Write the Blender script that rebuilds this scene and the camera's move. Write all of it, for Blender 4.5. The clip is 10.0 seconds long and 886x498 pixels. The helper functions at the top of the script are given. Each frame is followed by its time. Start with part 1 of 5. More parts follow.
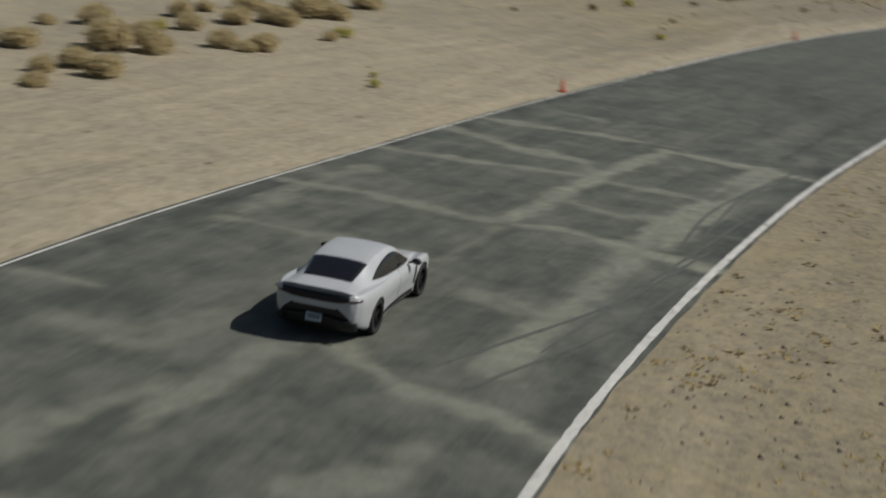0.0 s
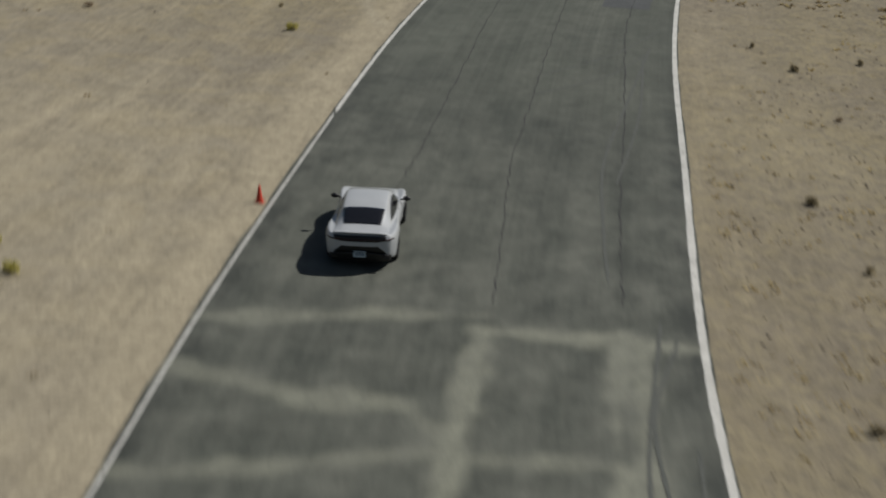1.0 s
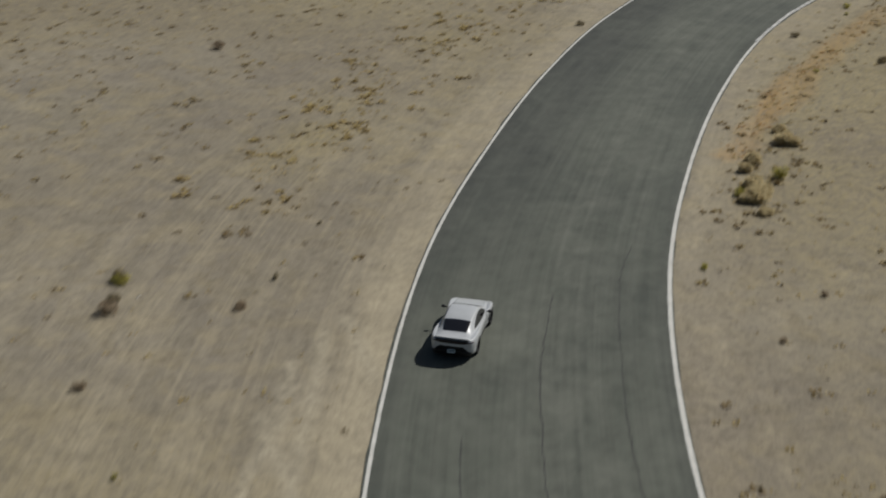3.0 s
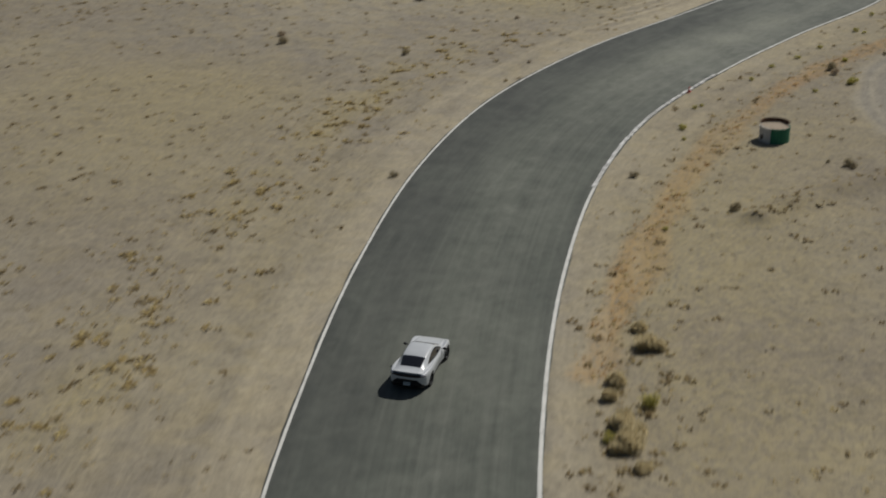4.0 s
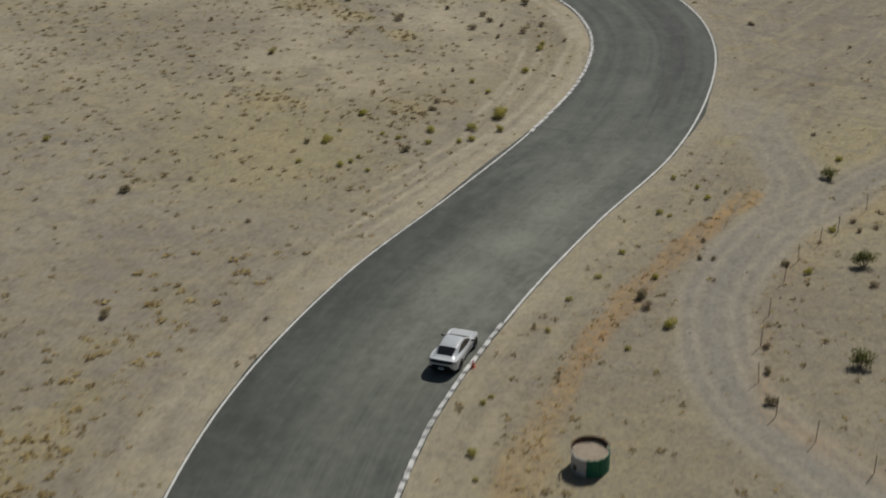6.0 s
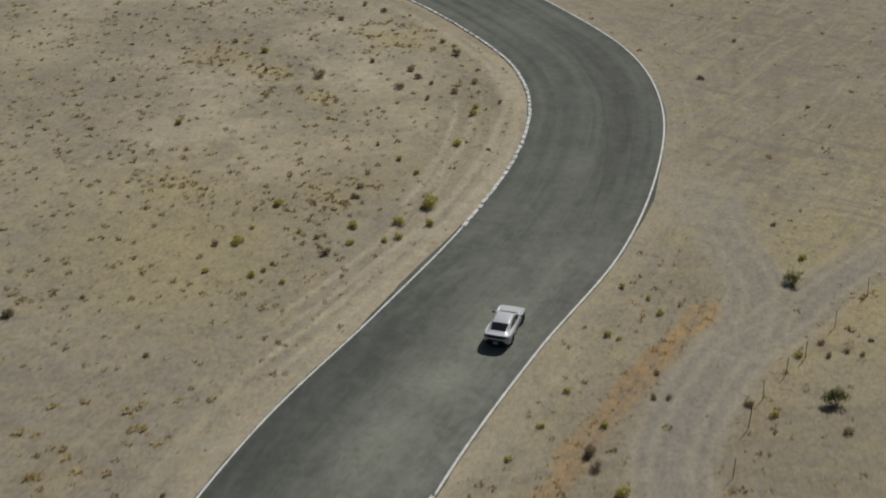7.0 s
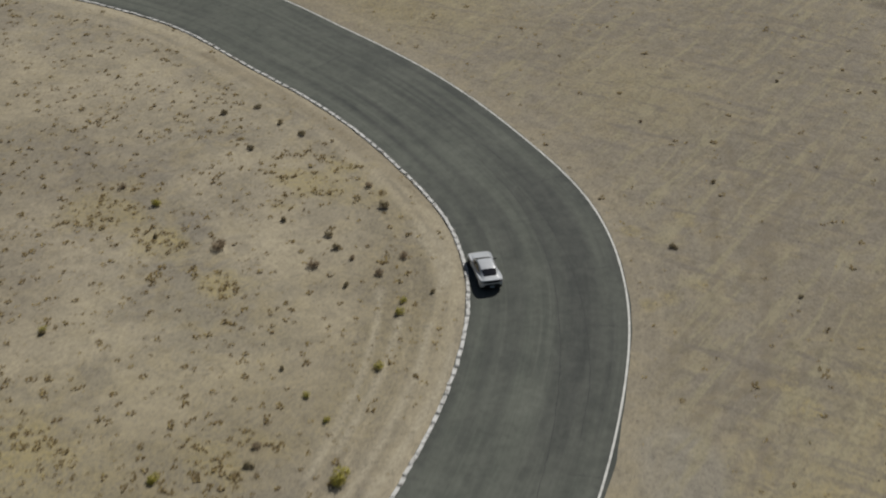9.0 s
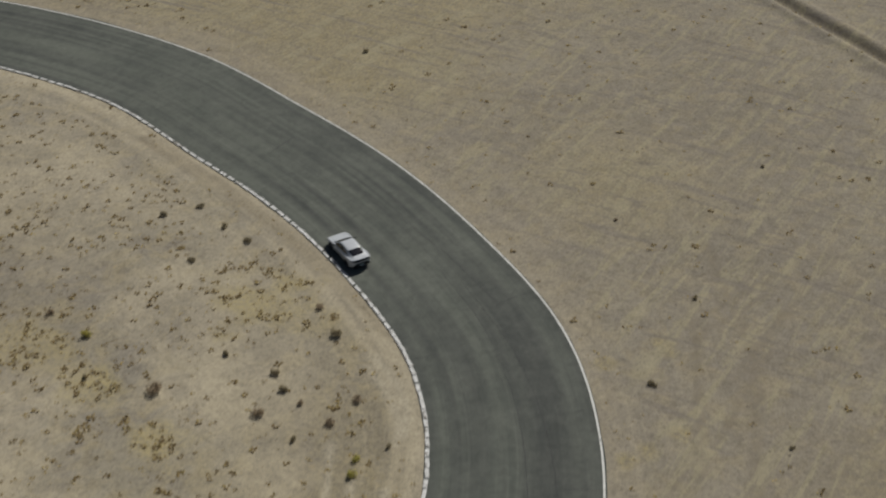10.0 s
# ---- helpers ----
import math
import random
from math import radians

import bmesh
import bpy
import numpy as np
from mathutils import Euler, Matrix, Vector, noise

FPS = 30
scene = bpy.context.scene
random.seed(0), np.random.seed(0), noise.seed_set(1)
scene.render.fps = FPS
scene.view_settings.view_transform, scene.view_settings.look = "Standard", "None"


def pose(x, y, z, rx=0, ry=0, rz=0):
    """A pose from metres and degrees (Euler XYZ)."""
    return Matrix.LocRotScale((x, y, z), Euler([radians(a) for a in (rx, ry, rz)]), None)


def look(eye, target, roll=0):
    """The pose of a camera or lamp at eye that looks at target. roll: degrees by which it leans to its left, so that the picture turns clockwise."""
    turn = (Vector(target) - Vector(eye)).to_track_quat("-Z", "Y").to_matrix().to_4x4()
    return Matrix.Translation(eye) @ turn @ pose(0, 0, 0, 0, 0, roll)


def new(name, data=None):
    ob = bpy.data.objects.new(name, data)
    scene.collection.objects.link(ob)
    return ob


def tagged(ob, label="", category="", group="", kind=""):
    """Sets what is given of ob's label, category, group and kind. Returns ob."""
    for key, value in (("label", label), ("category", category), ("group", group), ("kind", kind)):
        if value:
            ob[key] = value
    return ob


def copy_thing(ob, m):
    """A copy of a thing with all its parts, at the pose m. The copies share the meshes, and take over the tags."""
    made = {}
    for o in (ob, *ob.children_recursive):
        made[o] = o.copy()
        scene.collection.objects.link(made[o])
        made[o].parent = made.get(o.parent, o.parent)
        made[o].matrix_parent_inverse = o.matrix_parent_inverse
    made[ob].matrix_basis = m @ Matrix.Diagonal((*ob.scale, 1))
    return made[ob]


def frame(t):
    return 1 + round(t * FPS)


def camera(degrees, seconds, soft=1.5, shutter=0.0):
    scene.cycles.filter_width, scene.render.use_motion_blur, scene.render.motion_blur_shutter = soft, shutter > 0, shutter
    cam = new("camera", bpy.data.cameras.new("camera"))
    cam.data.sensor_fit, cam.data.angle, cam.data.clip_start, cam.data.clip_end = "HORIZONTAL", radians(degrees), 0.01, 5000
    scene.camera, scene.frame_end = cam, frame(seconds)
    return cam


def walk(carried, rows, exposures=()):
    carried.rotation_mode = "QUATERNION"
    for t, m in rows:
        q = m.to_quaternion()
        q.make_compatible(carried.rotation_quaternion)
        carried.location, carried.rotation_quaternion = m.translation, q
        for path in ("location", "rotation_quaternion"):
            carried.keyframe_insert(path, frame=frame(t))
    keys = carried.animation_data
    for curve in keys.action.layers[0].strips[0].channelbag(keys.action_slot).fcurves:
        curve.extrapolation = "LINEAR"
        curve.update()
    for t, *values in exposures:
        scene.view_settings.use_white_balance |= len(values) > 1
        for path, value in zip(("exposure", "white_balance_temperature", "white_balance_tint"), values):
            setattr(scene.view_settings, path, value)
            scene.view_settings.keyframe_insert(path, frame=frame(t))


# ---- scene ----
# ---------------------------------------------------------------- camera: a drone that rises behind the car
cam = camera(33.6, 10.0, soft=1.9, shutter=0.5)

# seconds, eye, heading (degrees left of +y), pitch, roll
PATH = [
    (0, (49.66, -111.69, 9.66), 52.34, -15.71, 5.98),
    (0.5, (40.49, -108.77, 11.45), 40.09, -18.74, 4.03),
    (0.6, (38.25, -108.01, 12.12), 37.23, -19.38, 3.88),
    (0.8, (34.37, -106.05, 13.39), 33.44, -20.51, 3.01),
    (1, (31.17, -104.03, 15.10), 31.69, -21.60, 1.98),
    (1.5, (24.07, -98.95, 18.41), 28.97, -22.47, 1.68),
    (2, (17.16, -91.84, 22.47), 26.94, -23.18, 1.89),
    (2.2, (15.30, -89.40, 23.78), 26.24, -23.40, 1.94),
    (3.3, (6.90, -73.10, 29.94), 19.13, -22.85, 0.83),
    (3.5, (5.44, -69.63, 31.06), 17.23, -22.78, 0.62),
    (4, (2.71, -61.15, 33.96), 13.57, -22.76, 0.24),
    (4.5, (0.63, -52.52, 37.25), 10.38, -22.95, 0.08),
    (5, (-0.85, -43.87, 40.57), 7.66, -23.37, -0.14),
    (5.5, (-1.60, -35.17, 43.90), 5.48, -24.67, -0.13),
    (5.7, (-1.52, -31.38, 45.38), 4.79, -25.32, -0.32),
    (6.8, (-1.23, -11.96, 52.05), 1.46, -27.71, -0.35),
    (7, (-0.96, -9.11, 53.08), 1.21, -28.05, -0.39),
    (7.5, (0.00, 0.00, 56.40), 0.64, -29.16, -0.47),
    (8, (0.95, 7.69, 59.15), 0.34, -30.28, -0.55),
    (8.5, (1.91, 16.74, 62.40), 0.23, -31.56, -0.49),
    (9, (2.91, 24.64, 65.34), 0.17, -32.75, -0.52),
    (9.5, (4.00, 34.07, 69.00), -0.21, -34.13, -0.63),
    (10, (4.95, 42.09, 71.94), -0.70, -35.08, -0.82),
]
walk(cam, [(t, pose(*eye, 90 + pitch, 0, heading) @ pose(0, 0, 0, 0, 0, roll)) for t, eye, heading, pitch, roll in PATH])

# ---------------------------------------------------------------- light: clear desert sky and one sun
SUN_AZIMUTH, SUN_HEIGHT = 33.0, 47.0  # degrees right of +y, degrees above the ground
world = bpy.data.worlds.new("desert_sky")
scene.world = world
world.use_nodes = True
sky = world.node_tree.nodes.new("ShaderNodeTexSky")
sky.sky_type = "NISHITA"
sky.sun_disc = False
sky.sun_elevation, sky.sun_rotation = radians(SUN_HEIGHT), radians(SUN_AZIMUTH)
sky.dust_density = 1.5
background = world.node_tree.nodes["Background"]
world.node_tree.links.new(sky.outputs["Color"], background.inputs["Color"])
background.inputs["Strength"].default_value = 0.05
sun = new("sun", bpy.data.lights.new("sun", "SUN"))
sun.data.energy, sun.data.angle, sun.data.color = 5.0, radians(0.55), (1.0, 0.975, 0.925)
sun_way = Vector((math.sin(radians(SUN_AZIMUTH)) * math.cos(radians(SUN_HEIGHT)), math.cos(radians(SUN_AZIMUTH)) * math.cos(radians(SUN_HEIGHT)), math.sin(radians(SUN_HEIGHT))))
sun.matrix_world = look(sun_way * 200, (0, 0, 0))
scene.view_settings.exposure = -0.58

# ---------------------------------------------------------------- materials
class Nodes:
    """A short way to write a node material."""

    def __init__(self, name):
        self.mat = bpy.data.materials.new(name)
        self.mat.use_nodes = True
        self.tree = self.mat.node_tree
        self.bsdf = self.tree.nodes["Principled BSDF"]

    def link(self, a, b):
        self.tree.links.new(a, b)

    def node(self, kind, **values):
        n = self.tree.nodes.new(kind)
        for key, value in values.items():
            n.inputs[key].default_value = value
        return n

    def place(self, scale=(1, 1, 1), uv=""):
        if uv:
            src = self.tree.nodes.new("ShaderNodeUVMap")
            src.uv_map = uv
            out = src.outputs["UV"]
        else:
            src = self.tree.nodes.new("ShaderNodeNewGeometry")
            out = src.outputs["Position"]
        m = self.node("ShaderNodeMapping", Scale=scale)
        self.link(out, m.inputs["Vector"])
        return m.outputs["Vector"]

    def slanted(self, degrees, scale):
        """World places turned about z, then stretched."""
        src = self.tree.nodes.new("ShaderNodeNewGeometry")
        turn = self.node("ShaderNodeMapping", Rotation=(0, 0, radians(degrees)))
        m = self.node("ShaderNodeMapping", Scale=scale)
        self.link(src.outputs["Position"], turn.inputs["Vector"])
        self.link(turn.outputs["Vector"], m.inputs["Vector"])
        return m.outputs["Vector"]

    def local(self, scale=(1, 1, 1)):
        src = self.tree.nodes.new("ShaderNodeTexCoord")
        m = self.node("ShaderNodeMapping", Scale=scale)
        self.link(src.outputs["Object"], m.inputs["Vector"])
        return m.outputs["Vector"]

    def noise(self, vec, scale, detail=4.0, rough=0.55, warp=0.0):
        n = self.node("ShaderNodeTexNoise", Scale=scale, Detail=detail, Roughness=rough, Distortion=warp)
        self.link(vec, n.inputs["Vector"])
        return n.outputs["Fac"]

    def ramp(self, fac, stops):
        r = self.tree.nodes.new("ShaderNodeValToRGB")
        e = r.color_ramp.elements
        while len(e) < len(stops):
            e.new(0.5)
        for el, (p, c) in zip(e, stops):
            el.position, el.color = p, (*(c if isinstance(c, tuple) else (c, c, c)), 1)
        self.link(fac, r.inputs["Fac"])
        return r.outputs["Color"]

    def mix(self, fac, a, b, blend="MIX"):
        m = self.tree.nodes.new("ShaderNodeMix")
        m.data_type, m.blend_type = "RGBA", blend
        for n, value in ((0, fac), (6, a), (7, b)):
            socket = m.inputs[n]
            if isinstance(value, (int, float)):
                socket.default_value = (value, value, value, 1) if n else value
            elif isinstance(value, tuple):
                socket.default_value = (*value, 1)
            else:
                self.link(value, socket)
        return m.outputs[2]

    def maths(self, op, a, b=0.0):
        m = self.tree.nodes.new("ShaderNodeMath")
        m.operation = op
        m.use_clamp = True
        for socket, value in ((m.inputs[0], a), (m.inputs[1], b)):
            if isinstance(value, (int, float)):
                socket.default_value = value
            else:
                self.link(value, socket)
        return m.outputs[0]

    def attribute(self, name):
        a = self.tree.nodes.new("ShaderNodeAttribute")
        a.attribute_name = name
        return a

    def separate(self, color):
        s = self.tree.nodes.new("ShaderNodeSeparateColor")
        self.link(color, s.inputs["Color"])
        return s.outputs

    def random(self):
        return self.tree.nodes.new("ShaderNodeObjectInfo").outputs["Random"]

    def island(self):
        return self.tree.nodes.new("ShaderNodeNewGeometry").outputs["Random Per Island"]

    def bump(self, height, strength, distance):
        b = self.node("ShaderNodeBump", Strength=strength, Distance=distance)
        self.link(height, b.inputs["Height"])
        self.link(b.outputs["Normal"], self.bsdf.inputs["Normal"])

    def done(self, color=None, rough=0.8, metal=0.0, coat=0.0, specular=0.5):
        i = self.bsdf.inputs
        for socket, value in ((i["Base Color"], color), (i["Roughness"], rough)):
            if isinstance(value, (int, float)):
                socket.default_value = value
            elif isinstance(value, tuple):
                socket.default_value = (*value, 1)
            elif value is not None:
                self.link(value, socket)
        i["Metallic"].default_value, i["Coat Weight"].default_value = metal, coat
        i["Specular IOR Level"].default_value = specular
        i["Coat Roughness"].default_value = 0.04
        return self.mat


def make_sand():
    n = Nodes("desert_sand")
    p = n.place()
    soil = n.separate(n.attribute("soil").outputs["Color"])
    more = n.separate(n.attribute("soil_more").outputs["Color"])
    lines = n.separate(n.attribute("soil_lines").outputs["Color"])
    big = n.noise(p, 0.045, 5, 0.6, 0.4)
    patch = n.noise(p, 0.15, 6, 0.62, 0.8)
    mid = n.noise(p, 0.42, 6, 0.65, 0.6)
    blotch = n.noise(p, 0.9, 5, 0.7, 1.0)
    fine = n.noise(p, 3.2, 6, 0.7)
    grit = n.noise(p, 11.0, 4, 0.7)
    base = n.ramp(big, [(0.34, (0.262, 0.226, 0.178)), (0.5, (0.312, 0.269, 0.210)), (0.66, (0.346, 0.300, 0.234))])
    # pinkish grey hardpan and straw-coloured litter lie side by side
    base = n.mix(n.ramp(patch, [(0.40, 0.75), (0.52, 0.0)]), base, (0.272, 0.236, 0.196))
    base = n.mix(n.ramp(mid, [(0.47, 0.0), (0.62, 0.7)]), base, (0.372, 0.305, 0.200))
    base = n.mix(n.ramp(blotch, [(0.53, 0.0), (0.66, 0.55)]), base, (0.205, 0.168, 0.126))
    base = n.mix(n.maths("MULTIPLY", soil[0], n.ramp(mid, [(0.25, 0.55), (0.6, 1.0)])), base, (0.285, 0.256, 0.222))
    base = n.mix(n.maths("MULTIPLY", soil[1], n.ramp(fine, [(0.40, 0.15), (0.54, 1.0)])), base, (0.44, 0.235, 0.075))
    base = n.mix(n.maths("MULTIPLY", soil[2], n.ramp(mid, [(0.2, 0.55), (0.6, 1.0)])), base, (0.465, 0.393, 0.292))
    base = n.mix(n.maths("MULTIPLY", more[0], n.ramp(fine, [(0.42, 0.1), (0.56, 1.0)])), base, (0.175, 0.137, 0.092))
    base = n.mix(n.maths("MULTIPLY", more[1], n.ramp(fine, [(0.38, 0.2), (0.58, 1.0)])), base, (0.385, 0.312, 0.165))
    base = n.mix(n.maths("MULTIPLY", more[2], n.ramp(n.noise(p, 1.4, 4, 0.6), [(0.35, 0.4), (0.58, 1.0)])), base, (0.235, 0.197, 0.160))
    # drag and wheel streaks along the track, and old crossing ones over the open sand
    along = n.noise(n.place((0.8, 0.05, 1), "track"), 1.0, 6, 0.65, 0.8)
    thin = n.noise(n.place((3.2, 0.12, 1), "track"), 1.0, 4, 0.6, 0.6)
    both = n.mix(0.4, along, thin)
    base = n.mix(n.maths("MULTIPLY", lines[2], n.ramp(both, [(0.48, 0.0), (0.64, 0.6)])), base, (0.430, 0.362, 0.268))
    base = n.mix(n.maths("MULTIPLY", lines[2], n.ramp(both, [(0.36, 0.5), (0.49, 0.0)])), base, (0.262, 0.220, 0.168))
    cross = n.noise(n.slanted(-56, (0.11, 0.75, 1)), 1.0, 6, 0.68, 0.9)
    cross_two = n.noise(n.slanted(30, (0.08, 0.9, 1)), 1.0, 6, 0.66, 0.8)
    base = n.mix(n.maths("MULTIPLY", lines[1], n.ramp(cross, [(0.51, 0.0), (0.62, 0.7)])), base, (0.355, 0.305, 0.208))
    base = n.mix(n.maths("MULTIPLY", lines[1], n.ramp(cross_two, [(0.36, 0.75), (0.46, 0.0)])), base, (0.228, 0.194, 0.164))
    base = n.mix(n.maths("MULTIPLY", lines[0], n.ramp(fine, [(0.35, 0.5), (0.55, 1.0)])), base, (0.450, 0.388, 0.300))
    base = n.mix(0.5, base, n.ramp(n.noise(p, 0.75, 7, 0.72, 0.9), [(0.34, 0.70), (0.5, 1.0), (0.66, 1.16)]), "MULTIPLY")
    base = n.mix(0.5, base, n.ramp(fine, [(0.34, 0.52), (0.5, 0.98), (0.68, 1.2)]), "MULTIPLY")
    base = n.mix(0.35, base, n.ramp(grit, [(0.36, 0.5), (0.52, 1.0), (0.66, 1.12)]), "MULTIPLY")
    base = n.mix(1.0, base, (0.915, 0.940, 0.897), "MULTIPLY")
    h = n.mix(0.5, n.noise(p, 1.1, 6, 0.65), fine)
    n.bump(h, 0.5, 0.13)
    return n.done(base, 0.96, specular=0.15)


def make_asphalt():
    n = Nodes("worn_asphalt")
    uv = n.place((1, 1, 1), "road")
    streak = n.place((1.15, 0.018, 1), "road")
    wear = n.separate(n.attribute("wear").outputs["Color"])
    p = n.place()
    big = n.noise(p, 0.11, 5, 0.6, 0.5)
    along = n.mix(0.35, n.noise(streak, 1.0, 6, 0.62, 0.3), n.noise(p, 0.3, 6, 0.65, 0.3))
    along_thin = n.noise(n.place((2.6, 0.02, 1), "road"), 1.0, 5, 0.65)
    along_fine = n.noise(n.place((5.0, 0.05, 1), "road"), 1.0, 4, 0.6)
    patchy = n.mix(0.5, n.noise(n.place((0.8, 0.16, 1), "road"), 1.0, 7, 0.7), n.noise(p, 0.5, 7, 0.68, 0.3))
    base = n.ramp(big, [(0.34, (0.080, 0.087, 0.076)), (0.52, (0.103, 0.110, 0.094)), (0.66, (0.126, 0.133, 0.114))])
    base = n.mix(n.ramp(along, [(0.42, 0.0), (0.68, 0.35)]), base, (0.148, 0.150, 0.132))
    base = n.mix(n.ramp(along, [(0.30, 0.4), (0.46, 0.0)]), base, (0.060, 0.064, 0.060))
    base = n.mix(0.35, base, n.ramp(along_fine, [(0.36, 0.66), (0.58, 1.1)]), "MULTIPLY")
    base = n.mix(n.ramp(along_thin, [(0.52, 0.0), (0.66, 0.4)]), base, (0.158, 0.161, 0.142))
    base = n.mix(n.maths("MULTIPLY", wear[2], 0.9), base, (0.052, 0.055, 0.052))
    dust_edge = n.ramp(n.noise(p, 2.2, 6, 0.72, 0.4), [(0.3, 0.4), (0.55, 1.0)])
    base = n.mix(n.maths("MULTIPLY", wear[0], dust_edge), base, (0.295, 0.292, 0.24))
    haze = n.maths("MULTIPLY", wear[1], n.ramp(patchy, [(0.42, 0.0), (0.6, 0.8)]))
    base = n.mix(haze, base, (0.215, 0.214, 0.188))
    mottle = n.noise(p, 1.3, 7, 0.7, 0.7)
    base = n.mix(0.55, base, n.ramp(mottle, [(0.34, 0.72), (0.5, 1.0), (0.66, 1.22)]), "MULTIPLY")
    base = n.mix(0.4, base, n.ramp(n.noise(p, 22, 4, 0.75), [(0.3, 0.6), (0.62, 1.15)]), "MULTIPLY")
    base = n.mix(1.0, base, (0.875, 0.895, 0.845), "MULTIPLY")
    n.bump(n.noise(p, 30, 3, 0.7), 0.35, 0.02)
    return n.done(base, 0.82, specular=0.3)


def make_grainy(name, dark, light, scale=3.0, rough=0.85, chips=None, bump=0.3, local=True):
    """A plain surface with grain at two scales and, where asked for, chipped spots of another colour."""
    n = Nodes(name)
    p = n.local() if local else n.place()
    a, b = n.noise(p, scale, 5, 0.65, 0.3), n.noise(p, scale * 7, 4, 0.7)
    base = n.mix(n.ramp(a, [(0.3, 0.0), (0.7, 1.0)]), dark, light)
    base = n.mix(0.35, base, n.ramp(b, [(0.3, 0.6), (0.6, 1.08)]), "MULTIPLY")
    if chips:
        base = n.mix(n.ramp(n.noise(p, scale * 1.7, 6, 0.7, 0.8), [(chips[0], 0.0), (chips[0] + 0.07, 0.9)]), base, chips[1])
    n.bump(b, bump, 0.01)
    return n.done(base, rough, specular=0.35)


def make_leaf(name, dark, light, tip, thinness=0.35):
    n = Nodes(name)
    r = n.island()
    base = n.ramp(r, [(0.0, dark), (0.6, light), (1.0, tip)])
    base = n.mix(0.5, base, n.ramp(n.noise(n.place(), 9, 3), [(0.3, 0.55), (0.65, 1.15)]), "MULTIPLY")
    n.done(base, 0.85, specular=0.2)
    # thin leaves let part of the light through
    thin, both = n.node("ShaderNodeBsdfTranslucent"), n.node("ShaderNodeMixShader", Fac=thinness)
    out = n.tree.nodes["Material Output"].inputs["Surface"]
    n.link(base, thin.inputs["Color"])
    n.link(n.bsdf.outputs["BSDF"], both.inputs[1])
    n.link(thin.outputs["BSDF"], both.inputs[2])
    n.link(both.outputs["Shader"], out)
    return n.mat


SAND = make_sand()
ASPHALT = make_asphalt()
LINE_PAINT = make_grainy("worn_white_line_paint", (0.50, 0.49, 0.45), (0.68, 0.67, 0.62), 1.3, 0.75, (0.60, (0.22, 0.21, 0.19)), local=False)
KERB_PAINT = make_grainy("chipped_white_kerb_paint", (0.48, 0.47, 0.44), (0.72, 0.71, 0.68), 0.9, 0.8, (0.54, (0.22, 0.20, 0.17)), 0.5, local=False)
CRACK = make_grainy("open_asphalt_crack", (0.03, 0.03, 0.03), (0.07, 0.07, 0.066), 2.0, 0.9, local=False)
SKID = make_grainy("tyre_skid_rubber", (0.078, 0.083, 0.075), (0.096, 0.101, 0.091), 2.5, 0.85, (0.42, (0.105, 0.110, 0.098)), local=False)
SEAL = make_grainy("dark_patch_asphalt", (0.07, 0.074, 0.074), (0.10, 0.105, 0.104), 1.5, 0.85, local=False)
STRAW = make_leaf("dry_straw_grass", (0.30, 0.22, 0.095), (0.45, 0.345, 0.15), (0.54, 0.44, 0.21))
YELLOW_LEAF = make_leaf("yellow_rabbitbrush_bloom", (0.32, 0.29, 0.09), (0.54, 0.49, 0.13), (0.70, 0.62, 0.15))
OLIVE_LEAF = make_leaf("olive_grey_scrub", (0.24, 0.20, 0.12), (0.35, 0.295, 0.18), (0.48, 0.41, 0.26), 0.45)
TUFT_LEAF = make_leaf("brown_olive_tuft", (0.20, 0.145, 0.07), (0.29, 0.215, 0.105), (0.40, 0.32, 0.14))
BROWN_LEAF = make_leaf("brown_dead_scrub", (0.27, 0.205, 0.135), (0.38, 0.30, 0.20), (0.50, 0.41, 0.29), 0.45)
SAGE_LEAF = make_leaf("pale_tan_sage", (0.60, 0.515, 0.31), (0.67, 0.575, 0.355), (0.76, 0.66, 0.43), 0.55)
GREEN_LEAF = make_leaf("green_creosote", (0.11, 0.12, 0.04), (0.19, 0.20, 0.07), (0.31, 0.31, 0.12), 0.45)
ORANGE_STRAW = make_leaf("orange_dry_grass", (0.30, 0.17, 0.06), (0.46, 0.275, 0.10), (0.56, 0.38, 0.16))
TWIG = make_grainy("grey_brown_twig", (0.09, 0.07, 0.05), (0.17, 0.135, 0.10), 6.0, 0.9)
RUSTY = make_grainy("rusty_steel_post", (0.05, 0.032, 0.024), (0.12, 0.075, 0.05), 8.0, 0.75)


# ---------------------------------------------------------------- building helpers
def part(name, bm, material, parent=None, label="", smooth=False):
    """Links a bmesh as one mesh object, under a thing where one is given."""
    me = bpy.data.meshes.new(name)
    bm.to_mesh(me)
    bm.free()
    return mesh_part(name, me, material, parent, label, smooth)


def mesh_part(name, me, material, parent=None, label="", smooth=False):
    for m in material if isinstance(material, (list, tuple)) else [material]:
        me.materials.append(m)
    if smooth:
        me.polygons.foreach_set("use_smooth", [True] * len(me.polygons))
    ob = new(name, me)
    ob.parent = parent
    if label:
        ob["label"] = label
    return ob


